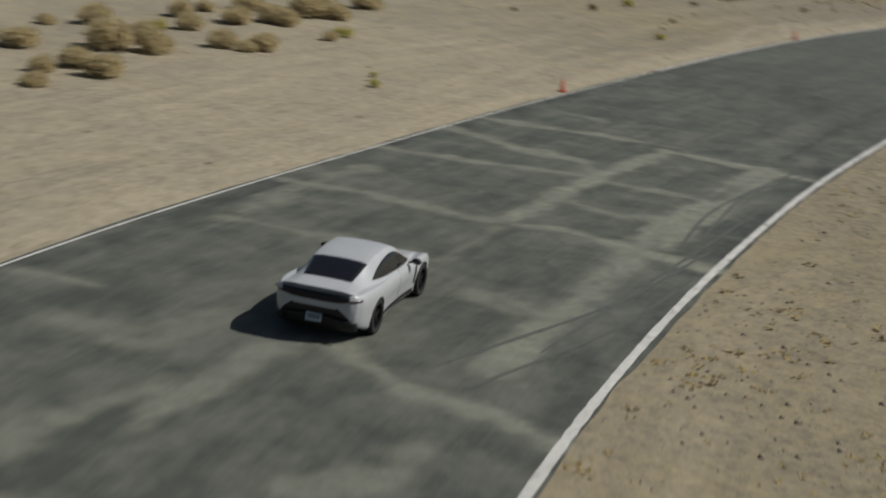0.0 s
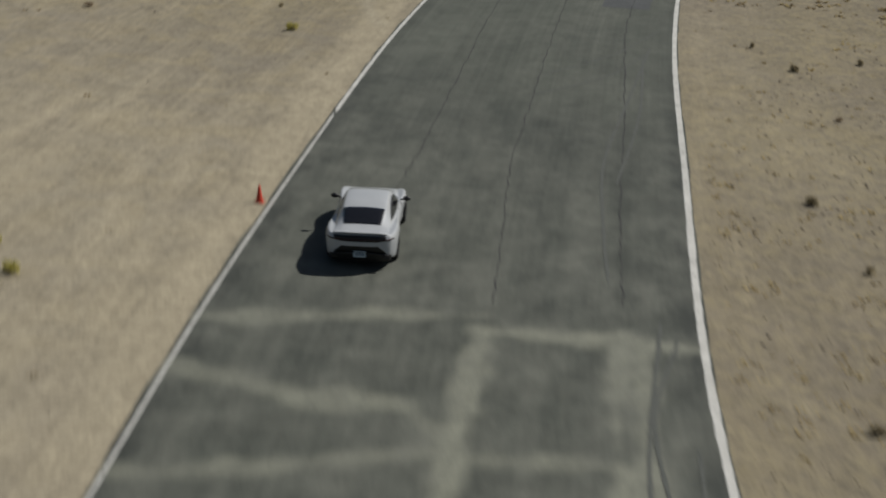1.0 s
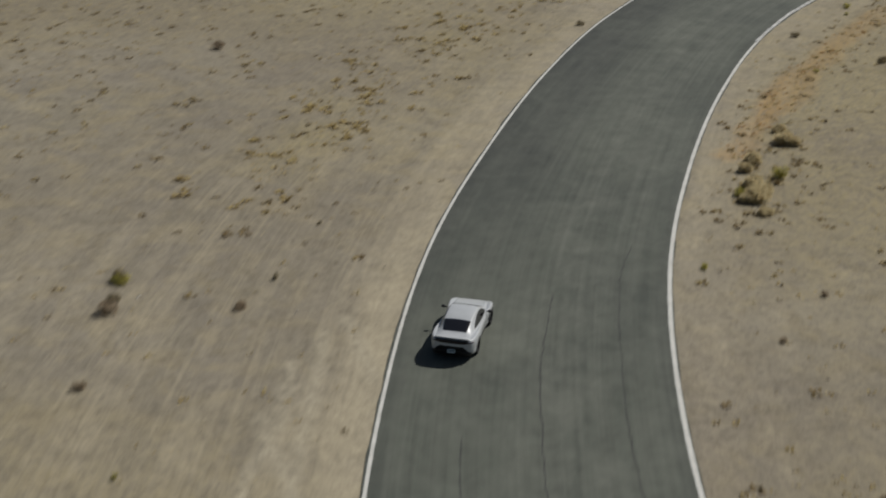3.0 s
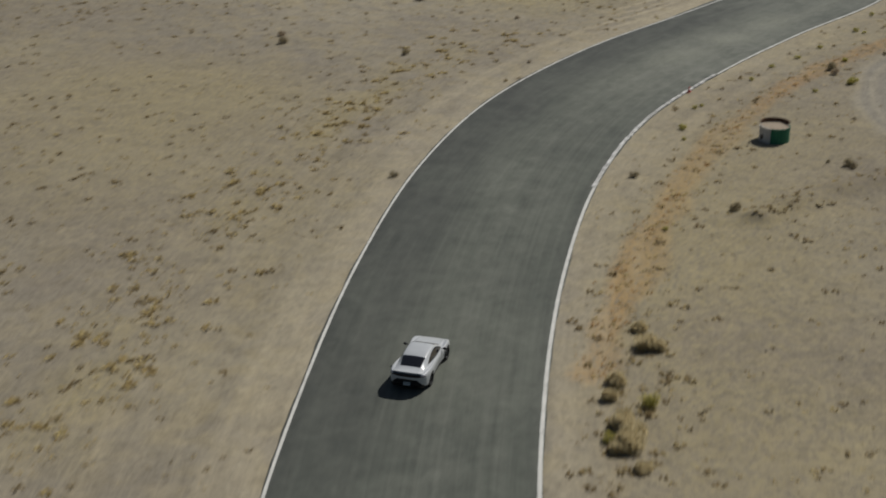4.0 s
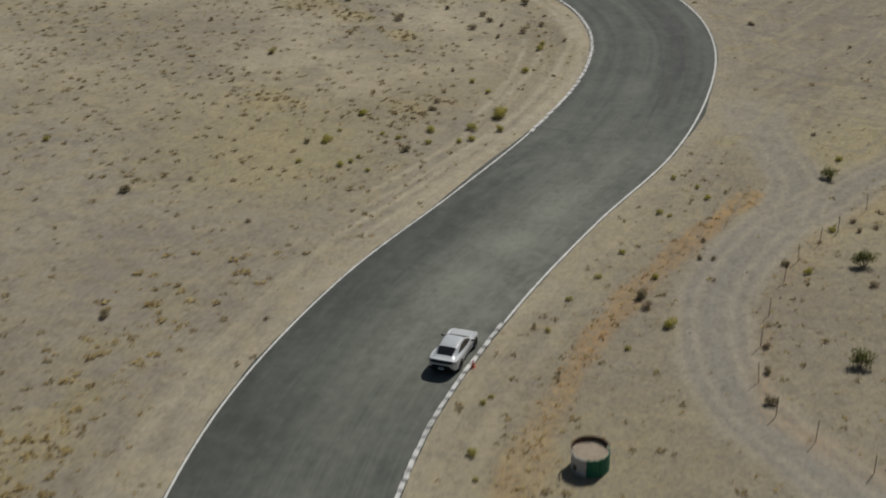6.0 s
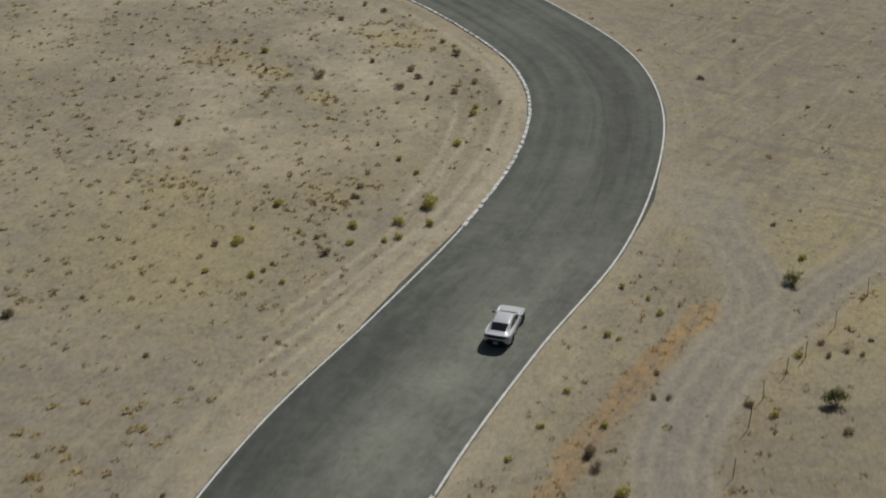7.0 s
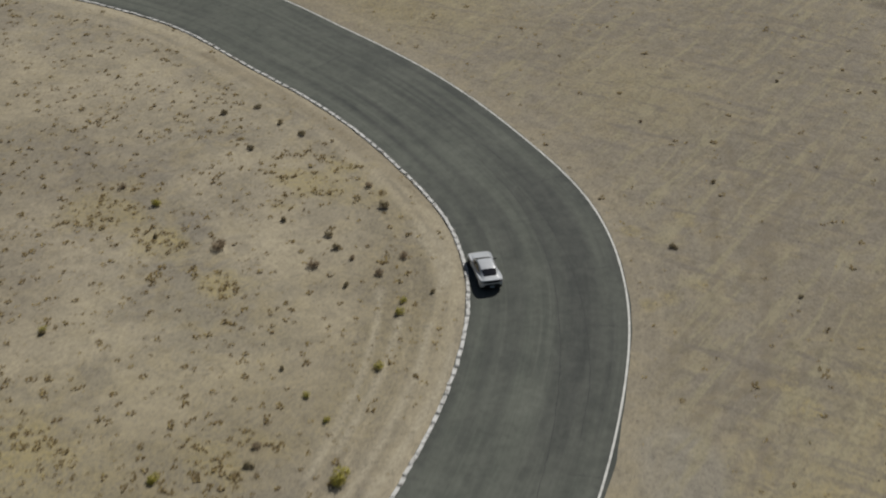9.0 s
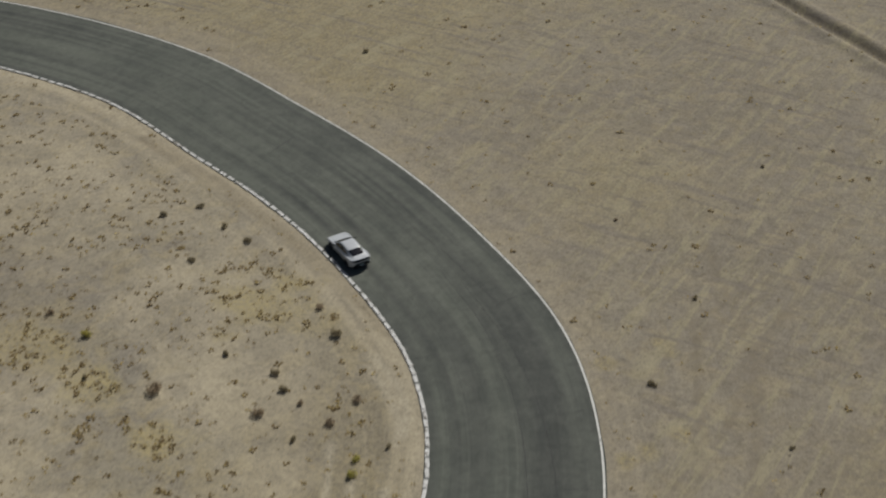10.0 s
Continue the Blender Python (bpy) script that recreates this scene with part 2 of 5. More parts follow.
def from_arrays(name, verts, faces):
    """A mesh from points and faces; arrays of equal faces are filled in one go."""
    me = bpy.data.meshes.new(name)
    if isinstance(faces, np.ndarray):
        n, k = faces.shape
        me.vertices.add(len(verts))
        me.vertices.foreach_set("co", np.asarray(verts, "f").ravel())
        me.loops.add(n * k)
        me.loops.foreach_set("vertex_index", faces.astype("i").ravel())
        me.polygons.add(n)
        me.polygons.foreach_set("loop_start", np.arange(0, n * k, k, dtype="i"))
        me.update(calc_edges=True)
        return me
    me.from_pydata([tuple(v) for v in verts], [], [tuple(f) for f in faces])
    return me


def empty(name, m=None):
    ob = new(name)
    ob.empty_display_size = 0.3
    if m is not None:
        ob.matrix_world = m
    return ob


def lathe(bm, profile, steps=24, m=Matrix(), cap=True):
    """Turns (radius, height) pairs round the local z axis."""
    rings = []
    for r, z in profile:
        rings.append([bm.verts.new(m @ Vector((r * math.cos(a), r * math.sin(a), z))) for a in (2 * math.pi * k / steps for k in range(steps))])
    for a, b in zip(rings, rings[1:]):
        for k in range(steps):
            bm.faces.new((a[k], a[(k + 1) % steps], b[(k + 1) % steps], b[k]))
    if cap:
        bm.faces.new(rings[0][::-1])
        bm.faces.new(rings[-1])


def tube(bm, a, b, ra, rb, steps=6):
    a, b = Vector(a), Vector(b)
    lathe(bm, [(ra, 0), (rb, (b - a).length)], steps, Matrix.Translation(a) @ (b - a).to_track_quat("Z", "Y").to_matrix().to_4x4())


def box(bm, size, m=Matrix(), bevel=0.0):
    made = bmesh.ops.create_cube(bm, size=1, matrix=m @ Matrix.Diagonal((*size, 1)))
    if bevel:
        edges = {e for v in made["verts"] for e in v.link_edges}
        bmesh.ops.bevel(bm, geom=list(edges), offset=bevel, segments=2, affect="EDGES")


def catmull(points, n):
    """A smooth curve through points, n steps from each to the next."""
    c = np.array(points, float)
    q = np.vstack([2 * c[0] - c[1], c, 2 * c[-1] - c[-2]])
    u = np.linspace(0, 1, n, endpoint=False)[:, None]
    out = []
    for k in range(1, len(q) - 2):
        a, b, d, e = q[k - 1 : k + 3]
        out.append(0.5 * (2 * b + (d - a) * u + (2 * a - 5 * b + 4 * d - e) * u**2 + (3 * b - a - 3 * d + e) * u**3))
    return np.vstack(out + [q[-2:-1]])


def value_noise(x, y, cell, seed):
    """Smooth random heights from 0 to 1 over the plan."""
    grid = np.random.default_rng(seed).random((257, 257))
    u, v = np.asarray(x) / cell, np.asarray(y) / cell
    i, j = np.floor(u).astype(int), np.floor(v).astype(int)
    a, b = u - i, v - j
    a, b = a * a * (3 - 2 * a), b * b * (3 - 2 * b)
    g = lambda di, dj: grid[(i + di) % 257, (j + dj) % 257]
    return (g(0, 0) * (1 - a) + g(1, 0) * a) * (1 - b) + (g(0, 1) * (1 - a) + g(1, 1) * a) * b


def far_from(x, y, line):
    """The distance in plan of each point from a polyline."""
    best = np.full(np.shape(x), 1e9)
    for (ax, ay), (bx, by) in zip(line[:-1], line[1:]):
        dx, dy = bx - ax, by - ay
        u = np.clip(((x - ax) * dx + (y - ay) * dy) / (dx * dx + dy * dy + 1e-9), 0, 1)
        best = np.minimum(best, np.hypot(x - ax - u * dx, y - ay - u * dy))
    return best


def band(d, width, soft):
    return np.clip((width / 2 + soft - d) / soft, 0, 1)


# ---------------------------------------------------------------- the race track's plan: centre and half width
ROAD = [(62.0, -144.0, 6.5), (40.64, -116.64, 6.46), (26.9, -98.59, 6.55), (16.38, -80.39, 6.26), (7.87, -63.01, 6.25), (0.19, -46.29, 6.13),
        (-5.95, -30.53, 5.94), (-10.41, -15.06, 5.91), (-13.11, 0.71, 5.92), (-14.75, 16.39, 6.05), (-15.15, 32.25, 6.23), (-13.46, 47.63, 6.42),
        (-8.62, 63.36, 6.5), (-1.97, 78.3, 6.17), (4.59, 92.39, 6.45), (8.99, 106.45, 6.22), (10.77, 119.6, 6.25), (9.2, 131.76, 6.4),
        (3.74, 143.79, 6.4), (-3.2, 154.79, 6.5), (-12.1, 165.15, 6.6), (-23.35, 176.8, 6.45), (-39.9, 186.7, 6.6), (-58.63, 193.13, 6.7), (-90.0, 198.0, 6.7)]
centre = catmull(ROAD, 64)
tangent = np.gradient(centre[:, :2], axis=0)
tangent /= np.linalg.norm(tangent, axis=1, keepdims=True)
side = np.c_[tangent[:, 1], -tangent[:, 0]]
run = np.r_[0, np.cumsum(np.linalg.norm(np.diff(centre[:, :2], axis=0), axis=1))]
LENGTH = run[-1]


def on_road(s, u):
    """The place s metres along the track and u metres to the right of its centre, in plan."""
    x, y = np.interp(s, run, centre[:, 0]), np.interp(s, run, centre[:, 1])
    nx, ny = np.interp(s, run, side[:, 0]), np.interp(s, run, side[:, 1])
    return x + nx * u, y + ny * u


def half(s):
    return np.interp(s, run, centre[:, 2])


def along(x, y):
    """How far along the track a place of the plan is."""
    return float(run[np.argmin((centre[:, 0] - x) ** 2 + (centre[:, 1] - y) ** 2)])


# ---------------------------------------------------------------- ground: one sheet to the horizon
GRAVEL_TRACK = [(20.5, 34.0), (16.8, 40.8), (12.5, 48.4), (10.8, 54.7), (11.3, 64.1), (14.9, 72.5), (18.4, 78.5), (20.2, 84.5), (19.2, 92.0), (18.5, 100.0)]
GRAVEL_BRANCH = [(18.0, 77.0), (21.7, 80.5), (26.0, 85.5), (34.0, 93.5), (60.0, 120.0)]
ORANGE_GRASS = [(-5.4, 4.0), (-5.0, 11.9), (-4.2, 24.5), (-3.4, 32.5), (-2.1, 40.7), (0.0, 48.8), (2.3, 56.6), (6.3, 65.7), (10.7, 73.8), (16.0, 81.9)]
FENCE_GRASS = [(28.0, 84.0), (22.0, 76.0), (18.2, 70.4), (15.0, 62.6), (13.2, 54.0), (13.4, 49.0), (16.5, 45.5), (22.0, 40.0)]
BERM = [(2.0, 27.0), (4.5, 30.6), (7.4, 34.2), (10.5, 37.2), (13.6, 38.3), (15.8, 36.0), (17.5, 32.0)]
DITCH = [(38.0, 204.0), (44.9, 191.7), (50.1, 181.8), (58.0, 167.0), (66.0, 152.0)]


# pairs of wheel marks beside the track: offset from its edge (minus: west), from and to along it, sideways drift
TYRE_TRACKS = [(-3.4, 232, 285, 1.6), (-6.2, 238, 272, 2.2), (-2.2, 262, 330, 0.8), (-5.0, 60, 100, 2.0), (-7.5, 70, 108, -1.8), (-11.0, 40, 95, 2.5),
               (6.0, 255, 320, 6.0), (14.0, 262, 345, 9.0), (10.0, 236, 290, -3.0), (20.0, 262, 350, 5.0)]


# dark wheel marks over the open sand
OLD_WHEEL_MARKS = [[(-7.0, 191.1), (5.6, 187.8), (15.4, 186.6)], [(5.4, 171.9), (17.6, 168.5), (27.9, 162.1)], [(18.5, 108.0), (24.0, 118.0), (26.0, 132.0), (36.0, 140.0)],
                   [(20.0, 104.0), (30.0, 112.0), (42.0, 116.0)], [(24.0, 98.0), (30.0, 128.0), (28.0, 150.0)]]


# single pale wheel lines on the sand west of the track, and the brown strip outside its kerb
PALE_LINES = [[(-2.4, 120.7), (-2.5, 115.8), (-3.4, 109.1), (-4.7, 103.9), (-6.4, 98.3)], [(0.1, 129.1), (1.6, 126.0), (2.6, 122.6), (2.3, 120.2)],
              [(0.6, 130.2), (2.1, 127.5), (3.1, 124.0), (2.9, 121.1)], [(1.6, 115.7), (0.7, 109.9), (-0.8, 104.5), (-2.5, 99.6), (-5.0, 93.8), (-7.7, 89.1)],
              [(3.3, 113.1), (2.4, 108.3), (0.3, 102.4), (-2.0, 97.0), (-4.2, 93.2)], [(-0.7, 116.6), (-1.5, 111.5), (-2.7, 106.8), (-4.6, 101.0)]]
PALE_LINES_SOUTH = [[(-16.8, -26.8), (-15.3, -30.3), (-13.8, -34.4), (-11.6, -40.1), (-10.5, -42.5)], [(-16.6, -30.0), (-14.7, -35.0), (-13.9, -39.0), (-11.4, -43.1), (-8.1, -47.8), (-5.9, -50.0)],
                    [(-15.6, -34.6), (-12.6, -38.2), (-9.9, -41.4)], [(-16.4, -25.3), (-13.0, -29.9)]]
BROWN_VERGE = [(-22.0, 164.0), (-14.2, 155.8), (-7.9, 148.1), (-2.1, 139.8), (1.6, 133.4)]
DARK_LINES = [[(33.0, 134.0), (39.5, 142.2)], [(30.8, 130.8), (36.8, 139.8)], [(28.1, 126.7), (34.5, 136.3), (39.3, 143.4)], [(20.9, 111.3), (25.5, 119.9), (31.1, 129.7)],
              [(34.2, 117.1), (29.3, 109.6), (24.8, 103.5)], [(38.1, 142.8), (43.3, 140.3)]]
# where low olive growth and pale bare crust lie inside the bend, and straw beyond it: x, y, radius
OLIVE_PATCHES = [(-9.5, 138.1, 5), (-6.2, 135.8, 4), (-13.1, 100.4, 4), (-14.5, 121.4, 3), (-26.0, 132.7, 5), (-25.9, 101.9, 5), (-10.4, 102.5, 3), (-20.0, 128.0, 3)]
PALE_PATCHES = [(-27.4, 126.4, 7), (-27.1, 113.5, 9), (-17.0, 139.4, 6), (-18.8, 106.2, 7), (-33.0, 131.0, 8), (-12.0, 128.0, 7), (-6.0, 116.0, 5)]
STRAW_PATCHES = [(18.5, 128.8, 1.2), (20.2, 119.0, 1.3), (23.3, 130.9, 1.4), (18.7, 118.2, 1.0), (22.8, 120.9, 1.1), (33.2, 109.5, 2.0), (27.7, 108.0, 1.6), (28.4, 105.0, 1.8), (15.2, 93.0, 1.3), (16.5, 94.2, 1.2)]


def in_patches(x, y, patches, soft=0.45):
    """How far inside one of some ragged round patches each place of the plan is, 0 to 1."""
    ragged = 1.0 + 0.9 * (value_noise(x, y, 2.3, 17) - 0.5) + 0.6 * (value_noise(x, y, 0.9, 18) - 0.5)
    best = np.zeros(np.shape(x))
    for px, py, pr in patches:
        best = np.maximum(best, np.clip((ragged - np.hypot(x - px, y - py) / pr) / soft, 0, 1))
    return best


def spread(lo, hi, fine, reach):
    """Ticks that are fine between lo and hi and widen out to the horizon."""
    ticks, step = list(np.arange(lo, hi + fine, fine)), fine
    a, b = ticks[0], ticks[-1]
    while b < reach:
        step *= 1.6
        a, b = a - step, b + step
        ticks = [a] + ticks + [b]
    return np.array(ticks)


def height(x, y, clear):
    """The ground's relief: level beside the track, gently uneven away from it, with the berm and the ditch."""
    rise = np.clip((clear - 1.0) / 9.0, 0, 1)
    z = rise * (0.22 * (value_noise(x, y, 13.0, 3) - 0.5) + 0.12 * (value_noise(x, y, 4.3, 4) - 0.5))
    z += 0.05 * np.clip(clear / 1.5, 0, 1) * (value_noise(x, y, 1.1, 5) - 0.5)
    berm = np.exp(-((far_from(x, y, BERM) / 1.1) ** 2))
    z += berm * (0.38 + 0.3 * value_noise(x, y, 1.6, 6))
    d = far_from(x, y, DITCH)
    z += 0.35 * np.exp(-(((d - 1.4) / 0.8) ** 2)) - 0.5 * np.exp(-((d / 0.7) ** 2))
    return z - 0.035


def build_ground():
    gx, gy = spread(-85.0, 62.0, 0.34, 3200.0), spread(-122.0, 212.0, 0.34, 3200.0)
    x, y = np.meshgrid(gx, gy)
    flat = centre[::4]
    clear = far_from(x, y, flat[:, :2]) - 6.35
    z = np.where(clear < -0.6, -0.12, height(x, y, clear))
    nx, ny = len(gx), len(gy)
    k = np.arange(nx * ny).reshape(ny, nx)
    faces = np.stack([k[:-1, :-1], k[:-1, 1:], k[1:, 1:], k[1:, :-1]], -1).reshape(-1, 4)
    me = from_arrays("ground", np.c_[x.ravel(), y.ravel(), z.ravel()], faces)
    # soil: driven gravel, orange grass, pale dust beside the asphalt; more: dark rough earth, straw cover, dark crust
    near = (x > -90) & (x < 70) & (y > -125) & (y < 215)
    s_at, u_at = np.zeros_like(x), np.full_like(x, 99.0)
    k_near = np.concatenate([np.argmin((centre[None, ::4, 0] - a[:, None]) ** 2 + (centre[None, ::4, 1] - b[:, None]) ** 2, axis=1) for a, b in zip(np.array_split(x[near], 40), np.array_split(y[near], 40))])
    s_at[near], u_at[near] = run[::4][k_near], clear[near]
    tyre, furrow = np.zeros_like(x), np.zeros_like(x)
    for offset, s0, s1, drift in TYRE_TRACKS:
        wave = offset + drift * np.sin((s_at - s0) / (s1 - s0) * 3.14) + 0.3 * (value_noise(s_at, x * 0, 9.0, 15) - 0.5)
        inside = np.clip((s_at - s0) / 6, 0, 1) * np.clip((s1 - s_at) / 6, 0, 1)
        for gauge in (-0.8, 0.8):
            tyre = np.maximum(tyre, inside * band(np.abs(np.where(x < np.interp(y, centre[:, 1], centre[:, 0]), -clear, clear) - wave - gauge), 0.24, 0.34))
            furrow = np.maximum(furrow, inside * band(np.abs(np.where(x < np.interp(y, centre[:, 1], centre[:, 0]), -clear, clear) - wave - gauge - 0.5), 0.2, 0.34))
    streak = np.clip(value_noise(u_at * 1.3, s_at * 0.07 + 60, 1.0, 16) - 0.45, 0, 1) * 1.6
    n1, n2 = value_noise(x, y, 3.1, 11), value_noise(x, y, 9.0, 12)
    wobble = 1.4 * (n1 - 0.5) + 1.2 * (n2 - 0.5)
    gravel = np.maximum(band(far_from(x, y, GRAVEL_TRACK) + 0.5 * wobble, 4.2, 1.2), band(far_from(x, y, GRAVEL_BRANCH) + wobble, 2.6, 2.0))
    orange = band(far_from(x, y, ORANGE_GRASS) + 0.8 * wobble, 1.2, 0.7) * (0.7 + 0.3 * n1)
    orange = np.maximum(orange, 0.5 * band(far_from(x, y, FENCE_GRASS) + wobble, 0.6, 1.2) * n1)
    west = x * 0 + (x < np.interp(y, centre[:, 1], centre[:, 0]))
    verge = band(np.abs(clear - 0.8) + 0.8 * (n1 - 0.5), 1.0, 1.4) * np.where(west > 0, 1.0 - 0.55 * np.clip((y + 25) / 20, 0, 1) * np.clip((84 - y) / 12, 0, 1), 0.35)
    verge = np.maximum(verge, 0.6 * west * np.clip((-52 - y) / 18, 0, 1) * np.clip(0.45 + n2, 0, 1) * np.clip((55 - clear) / 10, 0, 1))
    infield = west * np.clip((y - 96) / 16, 0, 1) * np.clip((clear - 3.0) / 6, 0, 1)
    verge = np.maximum(verge, 0.85 * infield * np.clip((n2 - 0.3) * 2.4, 0, 1) * np.clip(0.4 + n1, 0, 1))
    verge = np.maximum(verge, np.where(west > 0, 0.95, 0.1) * tyre)
    verge = np.maximum(verge, 0.95 * in_patches(x, y, PALE_PATCHES, 0.8))
    verge = np.maximum(verge, streak * np.clip((9 - clear) / 6, 0, 1) * 0.8)
    verge = np.maximum(verge, 0.6 * streak * west * np.clip((-5 - y) / 20, 0, 1) * np.clip((26 - clear) / 8, 0, 1))
    rough = np.maximum(band(far_from(x, y, BERM) + 0.6 * (n1 - 0.5), 1.5, 1.4) * (0.4 + 0.6 * n1), 0.8 * band(far_from(x, y, DITCH), 0.7, 0.7))
    straw = np.clip((value_noise(x, y, 22.0, 13) - 0.45) * 2.4, 0, 1) * np.clip(clear / 6, 0, 1) * 0.8
    straw = np.maximum(straw, 0.25 * (1 - west) * np.clip((y - 15) / 10, 0, 1) * np.clip((95 - y) / 12, 0, 1) * np.clip(0.3 + n2, 0, 1) * (1 - gravel))
    straw = straw * (1 - 0.75 * infield)
    straw = np.maximum(straw, 0.55 * np.clip((1 - west) * (-30 - y) / 25, 0, 1))
    crust = np.clip((value_noise(x, y, 17.0, 14) - 0.52) * 2.6, 0, 1) * np.clip(clear / 3, 0, 1) * 0.65
    crust = np.maximum(crust, 0.45 * np.clip((1 - west) * (y - 95) / 20, 0, 1))
    crust = np.maximum(crust, (0.35 + 0.5 * n2) * (1 - west) * np.clip((-10 - y) / 15, 0, 1))
    crust = np.maximum(crust, (0.2 + 0.6 * n2) * np.clip((y + 5) / 12, 0, 1) * np.clip((80 - y) / 12, 0, 1) * np.clip((clear - 2) / 5, 0, 1) * (1 - gravel))
    crust = np.maximum(crust, 0.75 * tyre * (1 - west))
    golden = 1.0 * west * np.exp(-(((clear - 9.5 - 3 * (value_noise(x, y, 11.0, 32) - 0.5)) / 2.6) ** 2)) * (y > -12) * (y < 66) * np.clip((n1 - 0.25) * 3.0, 0, 1)
    straw = np.maximum(straw, golden)
    pale_start = 1 - west * np.clip((-50 - y) / 10, 0, 1)
    straw, crust = straw * pale_start * (1 - 0.9 * gravel), crust * pale_start * (1 - 0.9 * gravel)
    for line in (GRAVEL_TRACK, GRAVEL_BRANCH):
        d = far_from(x, y, catmull(line, 6))
        for lane in (0.55, 1.75):
            crust = np.maximum(crust, 0.35 * band(np.abs(d - lane - 0.25 * (n2 - 0.5)), 0.25, 0.4) * (0.4 + 0.6 * n2))
            verge = np.maximum(verge, 0.35 * band(np.abs(d - lane - 0.6), 0.2, 0.4))
    crust = np.maximum(crust, 0.35 * furrow * west * (y > 80))
    for line in OLD_WHEEL_MARKS:
        for shift in (0.0, 1.7):
            rough = np.maximum(rough, 0.5 * band(far_from(x, y - shift, line) + 0.5 * (n1 - 0.5), 0.2, 0.4))
    straw = np.maximum(straw, 0.9 * in_patches(x, y, OLIVE_PATCHES, 0.7))
    straw = np.maximum(straw, in_patches(x, y, STRAW_PATCHES))
    brown = 0.85 * band(far_from(x, y, BROWN_VERGE) + 0.5 * (n1 - 0.5), 0.9, 0.5) * (0.5 + 0.5 * n1)
    rough = np.maximum(rough, brown)
    for line in DARK_LINES:
        rough = np.maximum(rough, 0.45 * band(far_from(x, y, line) + 0.3 * (n1 - 0.5), 0.25, 0.35))
    pale = np.zeros_like(x)
    for line in PALE_LINES + PALE_LINES_SOUTH:
        pale = np.maximum(pale, (0.55 + 0.4 * n1) * band(far_from(x, y, catmull(line, 5)) + 0.25 * (n1 - 0.5), 0.3, 0.3))
    # streaks along the track: strong on the sand where cars run wide, faint elsewhere
    drag = 0.45 * np.clip((7 - clear) / 5, 0, 1)
    drag = np.maximum(drag, 0.95 * west * np.clip((10 - y) / 25, 0, 1) * np.clip((24 - clear) / 12, 0, 1))
    drag = np.maximum(drag, west * np.clip((y - 72) / 12, 0, 1) * np.clip((8 - clear) / 4, 0, 1) * 0.9)
    drag = np.maximum(drag, 0.5 * west * np.clip((y + 15) / 15, 0, 1) * np.clip((80 - y) / 12, 0, 1) * np.clip((20 - clear) / 10, 0, 1))
    crossing = (1 - west) * np.clip((y - 84) / 14, 0, 1) * np.clip((clear - 1.0) / 4, 0, 1) * near
    uv = me.uv_layers.new(name="track")
    loops = np.zeros(len(me.loops), "i")
    me.loops.foreach_get("vertex_index", loops)
    uv.data.foreach_set("uv", np.stack([np.where(west > 0, -clear, clear).ravel(), s_at.ravel()], -1)[loops].astype("f").ravel())
    for name, rgb in (("soil", (gravel, orange, verge)), ("soil_more", (rough, straw, crust)), ("soil_lines", (pale, crossing, drag * near))):
        a = me.color_attributes.new(name, "FLOAT_COLOR", "POINT")
        a.data.foreach_set("color", np.stack([c.ravel() for c in rgb] + [np.ones(x.size)], -1).astype("f").ravel())
    ob = mesh_part("ground", me, SAND, smooth=True)
    return tagged(ob, "dry tan desert sand with gravel and straw", "ground", kind="structure")


# ---------------------------------------------------------------- the asphalt
# dusty bands over old cracks: width, strength, and the line that each follows
DUST_FAR = [
    (0.6, 0.5, [(7.3, -75.5), (8.6, -74.7), (10.1, -74.3)]), (0.8, 0.8, [(8.7, -79.0), (10.5, -77.8), (12.3, -76.3), (14.4, -74.8)]),
    (0.8, 0.95, [(14.7, -75.6), (16.0, -75.1), (17.9, -74.1), (19.8, -73.4)]), (1.0, 0.95, [(14.9, -75.8), (16.1, -78.4), (17.6, -81.6), (19.0, -84.1)]),
    (0.9, 0.9, [(19.0, -84.1), (20.9, -87.5)]), (0.8, 0.65, [(9.3, -81.7), (11.0, -81.2), (13.2, -81.0)]), (1.0, 0.8, [(13.2, -81.0), (15.4, -80.1), (17.0, -80.7)]),
    (1.0, 0.75, [(11.4, -86.0), (13.1, -85.2), (14.5, -84.1), (16.6, -81.7), (17.2, -81.3)]), (0.55, 0.95, [(17.8, -73.8), (19.3, -77.3), (21.3, -81.1), (23.3, -84.9)]),
    (0.5, 0.9, [(18.5, -74.0), (20.0, -77.5), (22.0, -81.1), (24.1, -84.8)]),
]
DUST_NEAR = [
    (0.8, 0.75, [(18.3, -80.9), (19.3, -80.2), (20.4, -79.8)]), (1.0, 0.75, [(19.5, -84.1), (20.7, -83.9), (22.1, -82.9)]),
    (1.2, 0.7, [(15.5, -90.9), (16.9, -89.8), (18.5, -89.0), (21.0, -87.5)]), (1.0, 0.9, [(21.0, -87.5), (22.0, -86.4), (24.4, -85.5), (26.1, -85.1)]),
    (1.1, 0.6, [(18.1, -93.8), (16.2, -91.1), (14.6, -87.7)]), (1.1, 0.65, [(18.6, -94.4), (20.2, -93.3), (21.9, -92.3), (23.2, -91.6)]),
    (0.8, 0.8, [(23.6, -84.9), (25.4, -87.9), (26.4, -89.5)]), (1.7, 0.85, [(29.5, -94.6), (28.0, -92.1), (26.5, -89.6)]), (1.3, 0.85, [(27.2, -96.8), (29.8, -96.8), (31.6, -96.1), (32.9, -95.9)]),
    (1.2, 0.65, [(27.1, -98.1), (28.1, -99.6), (28.5, -100.9), (29.6, -102.0)]), (0.7, 0.45, [(25.6, -92.2), (27.8, -91.4)]),
]
